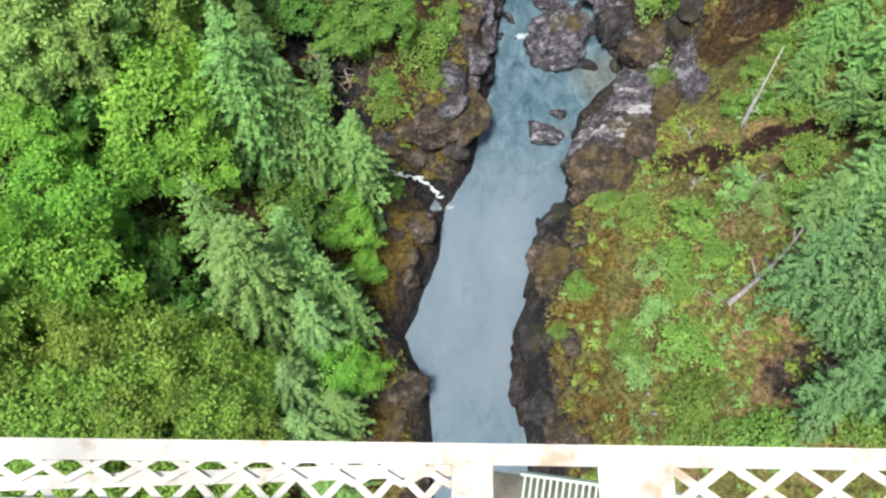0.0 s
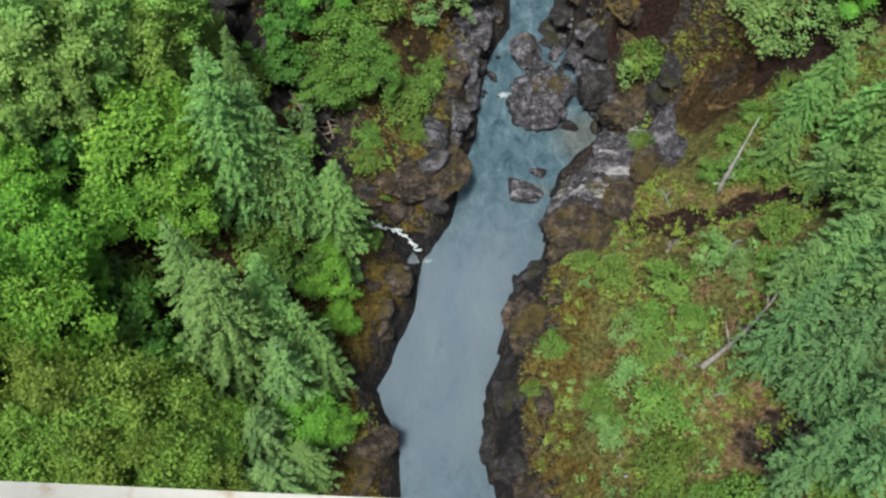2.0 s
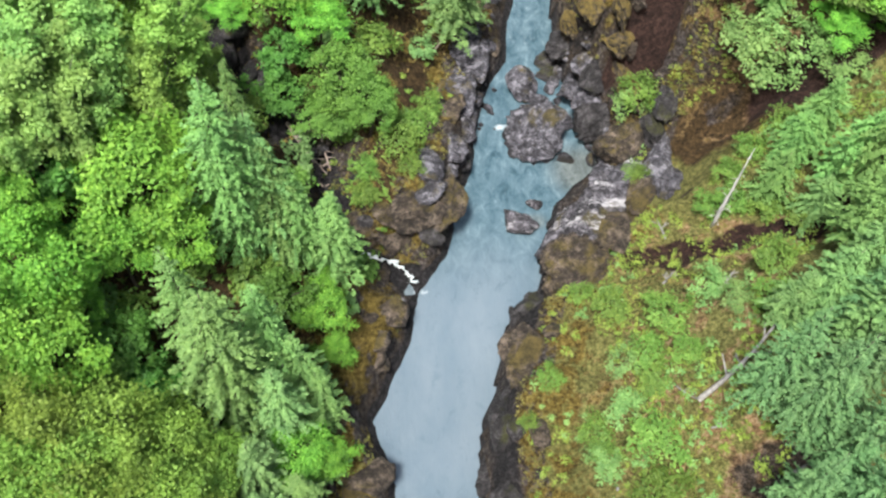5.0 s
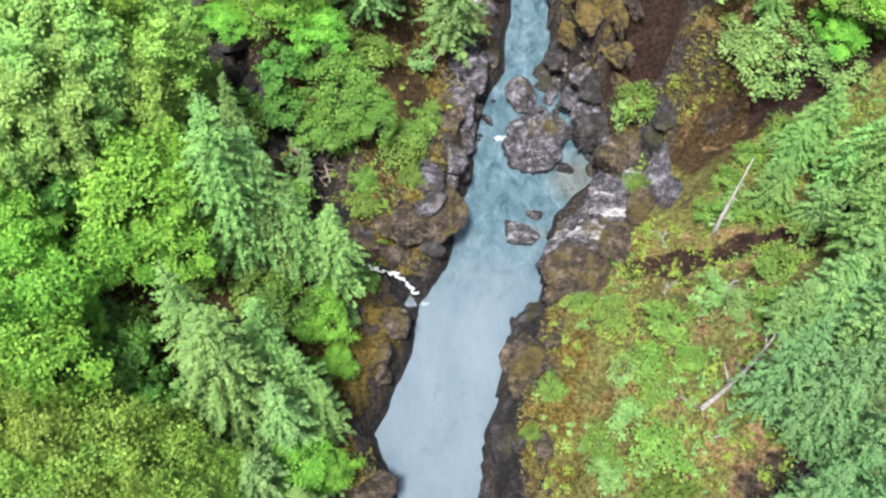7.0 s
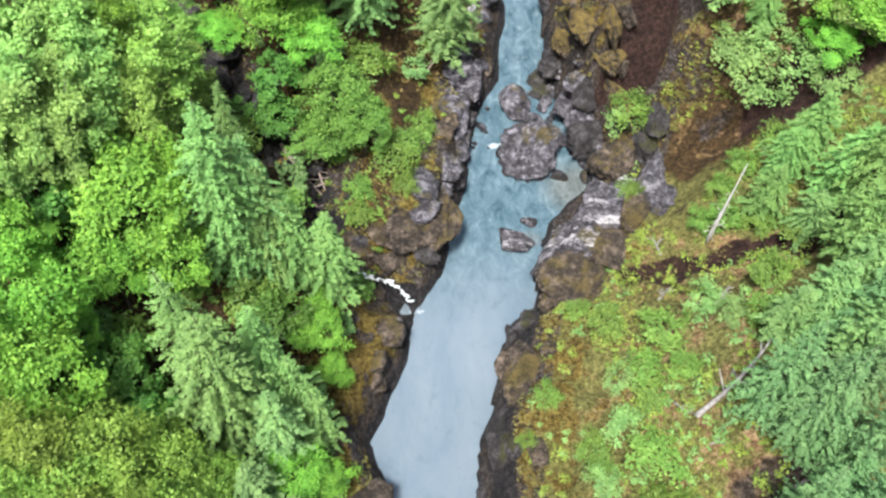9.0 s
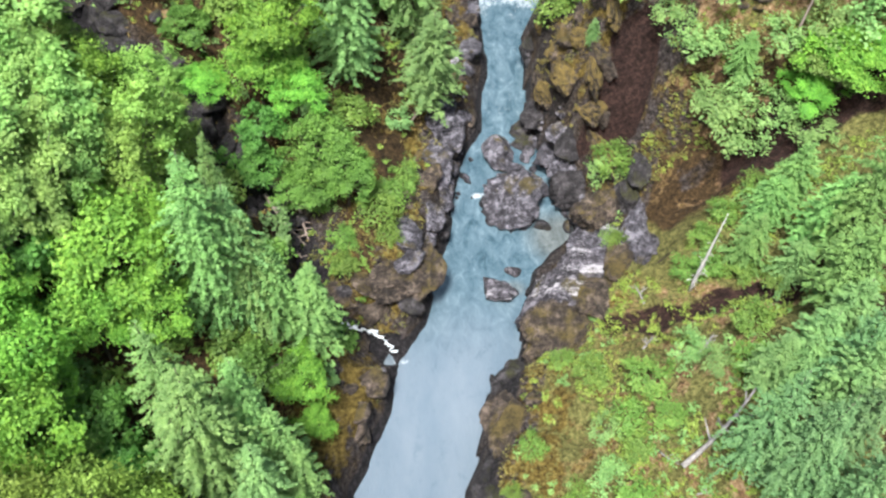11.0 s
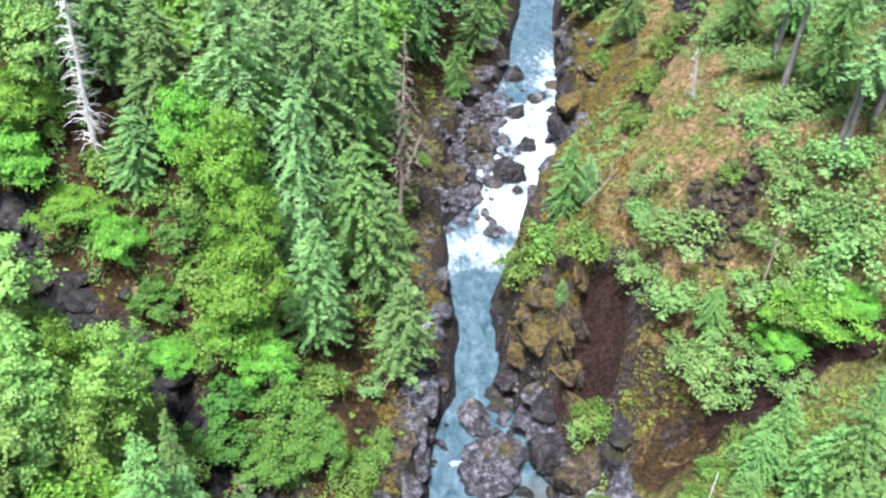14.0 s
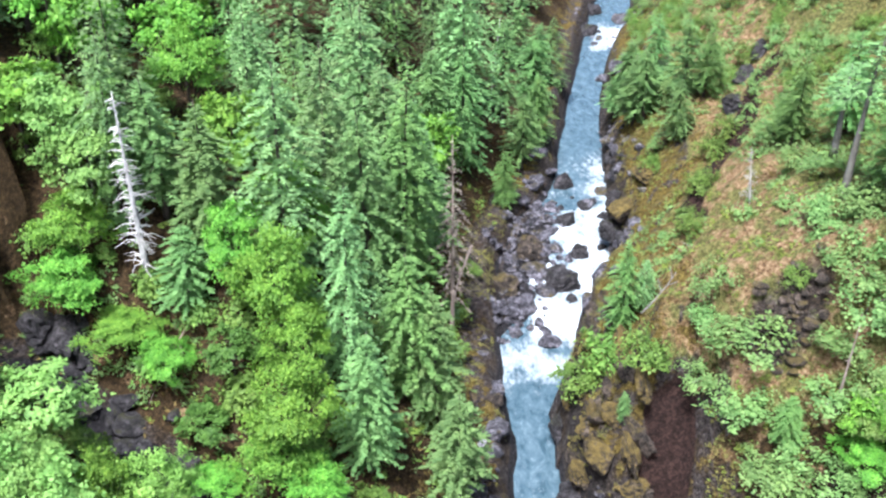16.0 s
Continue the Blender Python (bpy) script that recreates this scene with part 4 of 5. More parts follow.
ROCK_P_a = [(24.8, 70.2, 5.75, 0.46, 1.9, 54), (14.3, 72.2, 2.2, 0.75, 1.2, -20), (16.9, 75.6, 1.1, 0.6, 1.0, 0), (22.0, 84.5, 1.15, 0.14, 1.0, 0), (-1.8, 57.2, 0.49, 0.6, 1.0, 0), (8.5, 114.8, 0.83, 0.6, 1.0, 0), (22.8, 26.7, 0.28, 0.6, 1.0, 0), (36.6, 23.5, 0.29, 0.6, 1.0, 0), (22.4, 28.8, 0.19, 0.6, 1.0, 0), (41.2, 49.0, 0.41, 0.6, 1.0, 0)]
LOG_W_a = [
    (30.3, 36.7, 21.4, 38.5, 44.2, 25.15, 0.3), (29.1, 39.6, 18.26, 30.8, 37.1, 20.46, 0.1),
    (35.1, 42.2, 21.62, 34.9, 40.1, 23.12, 0.12), (-18.1, 81.3, 8, -14.8, 76.8, 4.9, 0.18),
    (18.4, 104.2, -0.3, 21.9, 100.7, 0.7, 0.25), (31.8, 56.4, 11, 32.8, 58, 12, 0.15),
    (35.6, 52.1, 18.1, 37.3, 53.9, 19.7, 0.13), (-35.4, 41.8, 27.2, -32.4, 40, 23.1, 0.18),
]
LOG_W_b = [
    (32.2, 116.7, 29.2, 37.9, 120.6, 34.3, 0.11), (35.6, 114.8, 34.1, 46.4, 134.6, 30.1, 0.18),
    (38.4, 28.7, 22.6, 39.9, 29.5, 23.5, 0.2), (32.8, 64.3, 9.8, 31.6, 70, 8.1, 0.14),
    (31.7, 34.1, 20.33, 32.8, 34.1, 21.23, 0.12), (30.3, 54.9, 14.24, 32.4, 58.1, 11.94, 0.14),
    (35.5, 51.9, 18.34, 37.9, 55.1, 17.44, 0.12),
]
LOG_R_a = [(-19.5, 82.0, 8.9, -13.5, 76.4, 4.4, 0.29), (-15.7, 76.4, 5.4, -13.0, 73.7, 3.2, 0.24), (-14.7, 81.4, 8.1, -13.0, 76.9, 4.7, 0.22), (9.0, 162.4, 14.6, 4.0, 141.0, 8.5, 0.26), (-32.2, 109.3, 36.0, -39.1, 103.3, 24.4, 0.11), (1.1, 98.4, 7.4, 3.0, 100.3, 10.0, 0.16)]
ROCK_FLANK = [(22.3, 62.8, 3.9, 0.5, 1.4, 42), (27.6, 67.4, 2.9, 0.5, 1.7, 54), (19.4, 61.2, 2.3, 0.6, 1.3, 60), (30.6, 72.6, 2.2, 0.5, 1.5, 60)]
ROCK_GOLD = [(30.5, 85.7, 1.97, 0.70, 1.5, 50), (24.6, 101.9, 2.27, 0.80, 1.4, 70), (28.2, 96.5, 2.25, 0.90, 1.3, 80), (22.5, 103.8, 1.79, 0.80, 1.3, 80), (43.9, 179.0, 3.25, 0.70, 1.4, 60), (47.9, 182.5, 3.07, 0.70, 1.4, 60), (53.8, 189.7, 2.56, 0.70, 1.4, 55), (59.4, 197.7, 2.64, 0.70, 1.5, 55), (23.7, 106.3, 1.97, 0.80, 1.3, 80), (26.4, 104.4, 1.66, 0.80, 1.3, 80)]
ROCK_G_c = [(23.8, 96.4, 2.39, 0.60, 1.0, 0), (25.1, 96.5, 2.34, 0.60, 1.0, 0), (6.3, 100.4, 2.37, 0.50, 1.4, 80), (5.9, 91.6, 2.10, 0.50, 1.5, 80), (4.6, 80.7, 1.65, 0.60, 1.5, 80), (34.8, 76.3, 2.18, 0.80, 1.8, 80), (3.8, 77.4, 1.31, 0.60, 1.0, 0)]
ROCK_D_c = [(19.9, 101.1, 2.09, 0.35, 1.0, 0), (21.6, 103.1, 2.26, 0.60, 1.0, 0), (35.4, 88.5, 1.91, 0.80, 2.2, 80), (42.0, 178.1, 3.33, 0.70, 1.0, 0), (65.2, 183.9, 2.56, 0.60, 1.6, 60), (71.1, 194.3, 2.95, 0.60, 1.6, 60), (75.3, 199.7, 2.75, 0.60, 1.6, 60), (-52.3, 111.4, 3.57, 0.70, 1.0, 0), (-49.4, 105.1, 3.00, 0.60, 1.0, 0), (-44.0, 104.1, 2.62, 0.60, 1.0, 0), (-55.9, 112.0, 3.16, 0.80, 1.0, 0)]
SNAG_W_a = [(-40.1, 115.4, 29.5, 0.1, 0.0, 0.55, 150, 4.0), (38.3, 64.8, 16.6, 0.0, -0.0, 0.27, 36, 1.3), (56.2, 142.9, 10.7, -1.3, 0.5, 0.18, 90, 1.8), (17.2, 227.1, 19.8, 1.8, -0.1, 0.24, 20, 0.9)]
SNAG_R_a = [(51.8, 92.8, 14.0, 0.1, -0.1, 0.26, 20, 0.9)]
DRY_FIRS = [(4.4, 141.3, 39.5, 4.6)]

# ---------------------------------------------------------------- boulders
rng = np.random.default_rng(11)


def lay_boulders(places, mat, label):
    big, small = [boulder_mesh(rng, BALL4, mat) for _ in range(4)], [boulder_mesh(rng, BALL3, mat) for _ in range(3)]
    for k, (x, y, r, ratio, aspect, angle) in enumerate(places):
        z = max(float(ground(x, y)), float(water_level(y)))
        ob = tagged(new("boulder", big[k % 4] if r > 3.2 else small[k % 3]), label, "boulder", "river boulders")
        turn = angle if aspect > 1 else rng.uniform(0, 360)
        ob.matrix_basis = pose(x, y, z + r * ratio * 0.22, rng.uniform(-9, 9), rng.uniform(-9, 9), turn) @ Matrix.Diagonal((r * 1.1 * aspect, r * 1.1, r * ratio * 1.15, 1))


lay_boulders(ROCK_G_a + ROCK_G_b + ROCK_G_c, GREY_ROCK, "large rounded grey boulder standing in the river")
lay_boulders(ROCK_P_a, PALE_ROCK, "pale grey boulder with white veins beside the river")
lay_boulders(ROCK_B_a, BROWN_ROCK, "brown mossy rock outcrop on the river bank")
lay_boulders(ROCK_D_a + ROCK_D_b + ROCK_D_c, DARK_ROCK, "dark wet boulder beside the running water")
lay_boulders(ROCK_GOLD, GOLD_ROCK, "cliff rock covered in golden-brown moss")


def rubble(count, mat, label, spots):
    """Loose stones heaped on a bar or bank, each a broken block, in one mesh."""
    pieces, v0, f0 = [], BALL1[0], [tuple(f) for f in BALL1[1]]
    for _ in range(count):
        cx, cy, rx, ry, lo, hi = spots[rng.integers(len(spots))]
        x, y = cx + rng.normal(0, 0.45) * rx, cy + rng.normal(0, 0.45) * ry
        r = lo + (hi - lo) * rng.uniform(0, 1) ** 2.2
        v = v0.copy()
        for _ in range(6):
            d = unit(rng.normal(0, 1, 3))
            v -= np.maximum(v @ d - rng.uniform(0.45, 0.8), 0)[:, None] * d
        v = v * np.array([r * rng.uniform(0.8, 1.3), r * rng.uniform(0.8, 1.3), r * rng.uniform(0.5, 0.9)])
        a = rng.uniform(0, 6.3)
        v[:, :2] = np.stack([v[:, 0] * math.cos(a) - v[:, 1] * math.sin(a), v[:, 0] * math.sin(a) + v[:, 1] * math.cos(a)], 1)
        z = max(float(ground(x, y)), float(water_level(y)))
        pieces.append((v + np.array([x, y, z + 0.15 * r]), f0))
    v, f = merge(pieces)
    tagged(new("river_stones", mesh_of("river_stones", v, f, mat)), label, "stones", kind="stuff")


rubble(300, GREY_ROCK, "heaps of broken grey stones beside the rapids", [(19.7, 164.4, 6.16, 19.37, 0.44, 1.94), (24.7, 183.0, 6.06, 13.85, 0.43, 1.9), (15.9, 154.3, 3.55, 8.87, 0.35, 1.42), (28.7, 193.2, 5.15, 7.72, 0.43, 1.54), (23.1, 172.6, 7.87, 12.24, 0.44, 1.75)])
rubble(90, GREY_ROCK, "broken grey stones along the narrow channel", [(7.5, 93.8, 3.67, 8.26, 0.28, 1.1), (10.2, 108.3, 2.73, 10.93, 0.27, 0.82), (22.1, 97.8, 3.66, 5.49, 0.37, 1.37), (27.7, 86.5, 3.67, 4.58, 0.37, 1.28)])
rubble(90, GREY_ROCK, "grey gravel and stones at the far bend", [(49.9, 226.1, 4.01, 17.65, 0.4, 1.44), (56.8, 254.4, 4.54, 22.69, 0.38, 1.36), (69.3, 305.7, 5.84, 18.24, 0.44, 1.61), (59.3, 319.7, 4.43, 14.75, 0.44, 1.62)])
rubble(130, BROWN_ROCK, "broken red-brown stones on the bare slope", [(47.0, 101.9, 6.06, 3.46, 0.26, 1.04)])

# ---------------------------------------------------------------- trees
TAKEN = []


def stand_at(model, x, y, z, sx, sz, tilt=2.5):
    return copy_thing(model, pose(x, y, z, rng.uniform(-tilt, tilt), rng.uniform(-tilt, tilt), rng.uniform(0, 360)) @ Matrix.Diagonal((sx, sx, sz, 1)))


def plant(kinds, places):
    """Copies of some model trees, each scaled to its height and crown radius."""
    for k, (x, y, h, r) in enumerate(places):
        model, mh, mr = kinds[k % len(kinds)]
        stand_at(model, x, y, float(ground(x, y)) - 0.15, r / mr, h / mh)
        TAKEN.append((x, y, r))


def drop(model):
    for o in (*model.children_recursive, model):
        bpy.data.objects.remove(o)


def conifers(name, label, needles, shapes, twiggy=0.18, grain=0.155, taper=0.8, bark=BARK):
    return [(conifer(rng, name, label, needles, bark, h, r, base, droop, full, blade, 0.6, twiggy, grain, taper), h, r) for h, r, base, droop, full, blade in shapes]


def leafy(name, label, leaves, bark, h, r, clusters, per, blade, count, stem=True, category="tree", group="gorge forest", squash=0.8):
    return [(broadleaf(rng, name, label, leaves, bark, h, r, clusters, per, blade, stem, category, group, squash), h, r) for _ in range(count)]


firs = conifers("fir_tree", "tall dark green fir with drooping branches", FIR, [(32, 4.6, 0.12, 0.38, 1.0, 0.5), (30, 4.8, 0.08, 0.5, 0.95, 0.42), (34, 4.4, 0.2, 0.3, 1.0, 0.4)], grain=0.13, taper=0.66)
hemlocks = conifers("hemlock_tree", "pale yellow-green hemlock with feathery branches", PALE_FIR, [(32, 5.0, 0.1, 0.45, 0.95, 0.42), (28, 4.6, 0.14, 0.35, 1.0, 0.4)], grain=0.13, taper=0.58)
grey_hemlocks = conifers("hemlock_tree", "tall pale grey-green hemlock with wide soft branches", GREY_FIR, [(36, 7.4, 0.1, 0.5, 0.95, 0.5), (38, 7.0, 0.08, 0.42, 0.95, 0.48)], 0.3, 0.16, 0.6)
spruces = conifers("spruce_tree", "blue-green spruce with layered branches", BLUE_FIR, [(26, 4.8, 0.08, 0.3, 0.85, 0.42), (24, 4.6, 0.1, 0.42, 0.8, 0.42)], taper=0.95)
cedars = leafy("cedar_tree", "dense rounded olive-green cedar", CEDAR, BARK, 16, 4.5, 120, 90, 0.32, 2, squash=1.4)
bare_stems = conifers("tall_fir_tree", "tall thin fir with a long bare grey trunk", GREY_FIR, [(38, 4.4, 0.6, 0.4, 0.5, 0.5), (36, 4.2, 0.64, 0.35, 0.45, 0.5)], 1.0, bark=PALE_BARK)
dry_firs = conifers("dead_fir_tree", "dead fir with dry pinkish-brown twigs still on", DRY, [(36, 4.6, 0.22, 0.5, 0.45, 0.36)], 1.0, bark=BROWN_WOOD)
maples = leafy("maple_tree", "bright green maple with large open leaf clumps", MAPLE, BARK, 16, 6.5, 66, 126, 0.42, 3)
alders = leafy("alder_tree", "grey-green alder with small leaves", ALDER, PALE_BARK, 12, 4.6, 56, 136, 0.34, 2)
yellow_alders = leafy("alder_tree", "light yellow-green alder with fine loose leaves", YELLOW, PALE_BARK, 16, 4.4, 90, 100, 0.34, 2, squash=1.5)
shade_trees = leafy("vine_maple", "low dark green maple with the undergrowth shade put into its leaf colour", SHADE, BARK, 8, 3.6, 50, 60, 0.4, 2)
bushes = leafy("alder_bush", "pale green alder bush on the steep slope", BRUSH, PALE_BARK, 6, 3.2, 30, 40, 0.36, 3, False, "shrub", "slope shrubs", 0.85)
thickets = leafy("broad_leafy_tree", "olive-green crown of a dense leafy tree", OLIVE, BARK, 15, 6.5, 120, 100, 0.4, 2)
shrubs = leafy("shrub", "bright green leafy shrub on the gorge slope", SHRUB, BARK, 4.2, 2.8, 28, 42, 0.34, 3, False, "shrub", "slope shrubs", 0.8)
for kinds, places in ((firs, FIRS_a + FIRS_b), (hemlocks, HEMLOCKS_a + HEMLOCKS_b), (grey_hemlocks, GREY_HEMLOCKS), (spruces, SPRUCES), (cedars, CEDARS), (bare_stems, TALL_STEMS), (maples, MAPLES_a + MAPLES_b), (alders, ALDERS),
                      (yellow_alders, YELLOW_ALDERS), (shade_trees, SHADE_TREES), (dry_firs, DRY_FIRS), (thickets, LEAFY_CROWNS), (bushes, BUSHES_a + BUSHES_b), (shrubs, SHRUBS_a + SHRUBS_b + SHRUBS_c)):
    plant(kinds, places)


# ---------------------------------------------------------------- undergrowth and the woods behind
def jittered(x0, x1, y0, y1, size):
    for gx in np.arange(x0, x1, size):
        for gy in np.arange(y0, y1, size):
            yield gx + rng.uniform(0, size), gy + rng.uniform(0, size)


def free(x, y, r, share=0.55):
    return all((x - a) ** 2 + (y - b) ** 2 > (share * (r + c)) ** 2 for a, b, c in TAKEN)


low_shrub = leafy("undergrowth_shrub", "low green undergrowth shrub beneath the trees", SHRUB, BARK, 3.6, 2.4, 20, 34, 0.44, 2, False, "shrub", "undergrowth", 0.6)
low_fern = leafy("undergrowth_fern", "spreading dark green fern beneath the trees", FIR, BARK, 2.2, 2.0, 20, 36, 0.42, 1, False, "fern", "undergrowth", 0.5)
mid_firs = (conifers("fir_tree", "slender pale green fir in the dense wood", PALE_FIR, [(32, 6.4, 0.1, 0.55, 0.75, 0.56)], 0.05, 0.28, 0.6)
            + conifers("hemlock_tree", "pale grey-green hemlock in the dense wood", GREY_FIR, [(30, 6.0, 0.12, 0.42, 0.75, 0.56), (28, 6.2, 0.1, 0.5, 0.75, 0.56), (30, 6.0, 0.06, 0.4, 0.75, 0.55)], 0.05, 0.28, 0.58))


def fill_undergrowth():
    count = 0
    for x, y in jittered(-88, 14, 16, 150, 5.7):
        left, _ = banks(x, y)
        creek, _ = path_distance(np.array(x), np.array(y), CREEK)
        if left < 8.5 or creek < (6.5 if y > 82 else 2.2) or rng.random() < 0.28 or count > 290:
            continue
        model, mh, mr = (low_shrub + low_fern)[rng.integers(3)]
        k = rng.uniform(0.6, 1.35)
        stand_at(model, x, y, float(ground(x, y)) - 0.1, k, k, 6)
        count += 1


young = leafy("young_maple", "young green maple in the crowded wood", MAPLE, BARK, 10, 4.0, 56, 44, 0.5, 1) + leafy("young_alder", "young grey-green alder in the crowded wood", ALDER, BARK, 10, 4.0, 56, 44, 0.5, 2)


def fill_canopy():
    """Younger broadleaf trees that close the wood behind the tall ones."""
    for x, y in jittered(-84, -40, 10, 122, 7.0):
        left, _ = banks(x, y)
        creek, bed = path_distance(np.array(x), np.array(y), CREEK)
        if left < 12 or creek < (12 if y > 78 else 5.5) or math.hypot(x + 58.4, y - 101.0) < 9 or not free(x, y, 3.5, 0.45) or (y > 96 and rng.random() < 0.6) or rng.random() < 0.15:
            continue
        model, mh, mr = young[rng.integers(3)]
        k = rng.uniform(0.7, 1.15)
        stand_at(model, x, y, float(ground(x, y)) - 0.1, k * rng.uniform(0.9, 1.2), k, 4)


def fill_woods():
    for x, y in jittered(-110, 40, 124, 236, 9.6):
        left, _ = banks(x, y)
        if left < 11 or left > 105 or not free(x, y, 3.5) or rng.random() < (0.3 if left < 60 else 0.15):
            continue
        h = rng.uniform(26, 44)
        if rng.random() < 0.3:
            plant(young, [(x, y, rng.uniform(15, 22), rng.uniform(4.5, 6.5))])
            continue
        plant([mid_firs[rng.integers(4)] if rng.random() < 0.35 else mid_firs[2 + rng.integers(2)]], [(x, y, h, h * rng.uniform(0.19, 0.26))])
    for x, y in jittered(75, 150, 20, 236, 10.5):
        _, right = banks(x, y)
        if right < (52 if y < 100 else 58) or not free(x, y, 3.5):
            continue
        plant([mid_firs[rng.integers(4)]], [(x, y, rng.uniform(18, 28), rng.uniform(3.2, 4.4))])


def fill_slope():
    for x, y in jittered(30, 150, 84, 300, 5.6):
        _, right = banks(x, y)
        if right < 7 or right > 75 or (y < 165 and right < 62) or fractal(np.array(x), np.array(y), 22, 3, 133) < (-0.05 if right < 36 else -0.35) or math.hypot(x - 47.0, 1.4 * (y - 101.9)) < 8 or not free(x, y, 1.5):
            continue
        k = rng.uniform(0.5, 1.1)
        model, mh, mr = (bushes + shrubs)[rng.integers(6)]
        stand_at(model, x, y, float(ground(x, y)) - 0.1, k, k, 8)


def fill_shoulder():
    """Shrubs and young firs on the shoulder above the shelf."""
    for x, y in jittered(44, 92, 14, 104, 5.6):
        _, right = banks(x, y)
        if right < (38 if y < 72 else 46) or not free(x, y, 1.5, 0.5) or math.hypot(x - 39.0, y - 29.7) < 7:
            continue
        if rng.random() < 0.2:
            plant([mid_firs[rng.integers(4)]], [(x, y, rng.uniform(13, 22), rng.uniform(3.2, 4.6))])
        else:
            k = rng.uniform(0.5, 1.0)
            model, mh, mr = (bushes + shrubs + low_shrub)[rng.integers(8)]
            stand_at(model, x, y, float(ground(x, y)) - 0.1, k, k, 8)


def outcrops():
    """Broken rock that stands out of both banks and the cliffs."""
    for mat, label, count, test in (
            (DARK_ROCK, "dark broken rock face above the water", 34, lambda l, r, y: (0.2 < r < 3.5) and (y < 62 or y > 150)),
            (BROWN_ROCK, "brown mossy rock rib on the bank", 46, lambda l, r, y: (1.5 < l < 9 and y < 140) or (2.5 < r < 7 and y < 140)),
            (GREY_ROCK, "grey weathered rock rib on the bank", 40, lambda l, r, y: (0.0 < l < 6 and y > 66) or (2 < r < 8 and y > 140))):
        shapes = [boulder_mesh(rng, BALL2, mat, 12) for _ in range(4)]
        made = 0
        while made < count:
            y = rng.uniform(16, 215)
            x = rng.uniform(-16, 70)
            l, r = banks(x, y)
            creek, _ = path_distance(np.array(x), np.array(y), CREEK)
            if not test(l, r, y) or creek < 2:
                continue
            size = rng.uniform(0.9, 2.3)
            ob = tagged(new("rock_outcrop", shapes[made % 4]), label, "rock", "bank rocks")
            ob.matrix_basis = pose(x, y, float(ground(x, y)) - 0.15 * size, rng.uniform(-25, 25), rng.uniform(-25, 25), 75 + rng.uniform(-35, 35)) @ Matrix.Diagonal((size * rng.uniform(1.0, 2.0), size, size * rng.uniform(0.5, 0.9), 1))
            made += 1


def cliff_ribs():
    """Upright ribs of broken rock that make up the cliff beside the narrow channel."""
    shapes = [boulder_mesh(rng, BALL3, m, 14) for m in (BROWN_ROCK, GOLD_ROCK, GOLD_ROCK, BROWN_ROCK)]
    for k in range(22):
        y = rng.uniform(90, 136)
        x = float(np.interp(y, _ry, _rr)) + rng.uniform(1.0, 11)
        r = rng.uniform(1.3, 2.8)
        ob = tagged(new("cliff_rib", shapes[k % 4]), "tall broken rib of dark mossy cliff rock", "rock", "cliff rocks")
        ob.matrix_basis = pose(x, y, float(ground(x, y)) - 0.5 * r, rng.uniform(-14, 14), -22 + rng.uniform(-12, 12), rng.uniform(-30, 30)) @ Matrix.Diagonal((r * 0.7, r * rng.uniform(1.4, 2.6), r * rng.uniform(1.0, 1.8), 1))


def creek_rocks():
    shapes = [boulder_mesh(rng, BALL2, DARK_ROCK, 12) for _ in range(3)]
    for (ax, ay, _), (bx, by, _) in zip(CREEK[4:-2], CREEK[5:-1]):
        for k in range(8):
            t = rng.random()
            x, y = ax + (bx - ax) * t + rng.normal(0, 2.2), ay + (by - ay) * t + rng.normal(0, 2.2)
            if math.hypot(x + 60.6, y - 105.1) < 5.5:
                continue
            r = rng.uniform(0.5, 1.7) * (1.5 if y > 88 else 1)
            ob = tagged(new("creek_rock", shapes[k % 3]), "dark wet rock in the side gully", "rock", "gully rocks")
            ob.matrix_basis = pose(x, y, float(ground(x, y)) + 0.1 * r, rng.uniform(-20, 20), rng.uniform(-20, 20), rng.uniform(0, 360)) @ Matrix.Diagonal((r * 1.3, r, r * 0.7, 1))


def far_woods():
    """Everything past the bend: small firs joined into one thicket."""
    model, mh, mr = conifers("fir_tree", "", FIR, [(28, 4.2, 0.1, 0.4, 0.2, 1.7)], 0.0, 1.2)[0]
    me = model.children[0].data
    v0 = np.array([q.co[:] for q in me.vertices])
    f0 = np.array([q.vertices[:] for q in me.polygons])
    for name, needles, area in (("far_woods", FIR, 0), ("far_woods", GREY_FIR, 1)):
        V, Fc, o = [], [], 0
        spots = list(jittered(-190, 330, 234, 560, 10.0)) + list(jittered(-200, -100, -60, 234, 14.0)) + list(jittered(135, 220, -60, 234, 14.0)) + list(jittered(-300, 320, 560, 800, 24.0))
        for x, y in spots:
            left, right = banks(x, y)
            out = max(left, right)
            if out < (7 if left > right else 16) or out > 230 or rng.random() < 0.81 or not free(x, y, 3.0):
                continue
            if right > 0 and y < 300 and right < 30 and rng.random() < 0.6:
                continue
            h, a = rng.uniform(15, 32) * (0.6 if out < 14 else 1), rng.uniform(0, 6.3)
            k = rng.uniform(0.75, 1.15)
            p = v0 * np.array([k, k, h / mh])
            p = np.stack([p[:, 0] * math.cos(a) - p[:, 1] * math.sin(a), p[:, 0] * math.sin(a) + p[:, 1] * math.cos(a), p[:, 2]], 1)
            V.append(p + np.array([x, y, float(ground(x, y)) - 0.5]))
            Fc.append(f0 + o)
            o += len(v0)
        tagged(new(name, mesh_of(name, np.concatenate(V), np.concatenate(Fc), needles)), "dense conifer woods on the far gorge slopes", "woods", kind="stuff")
    drop(model)


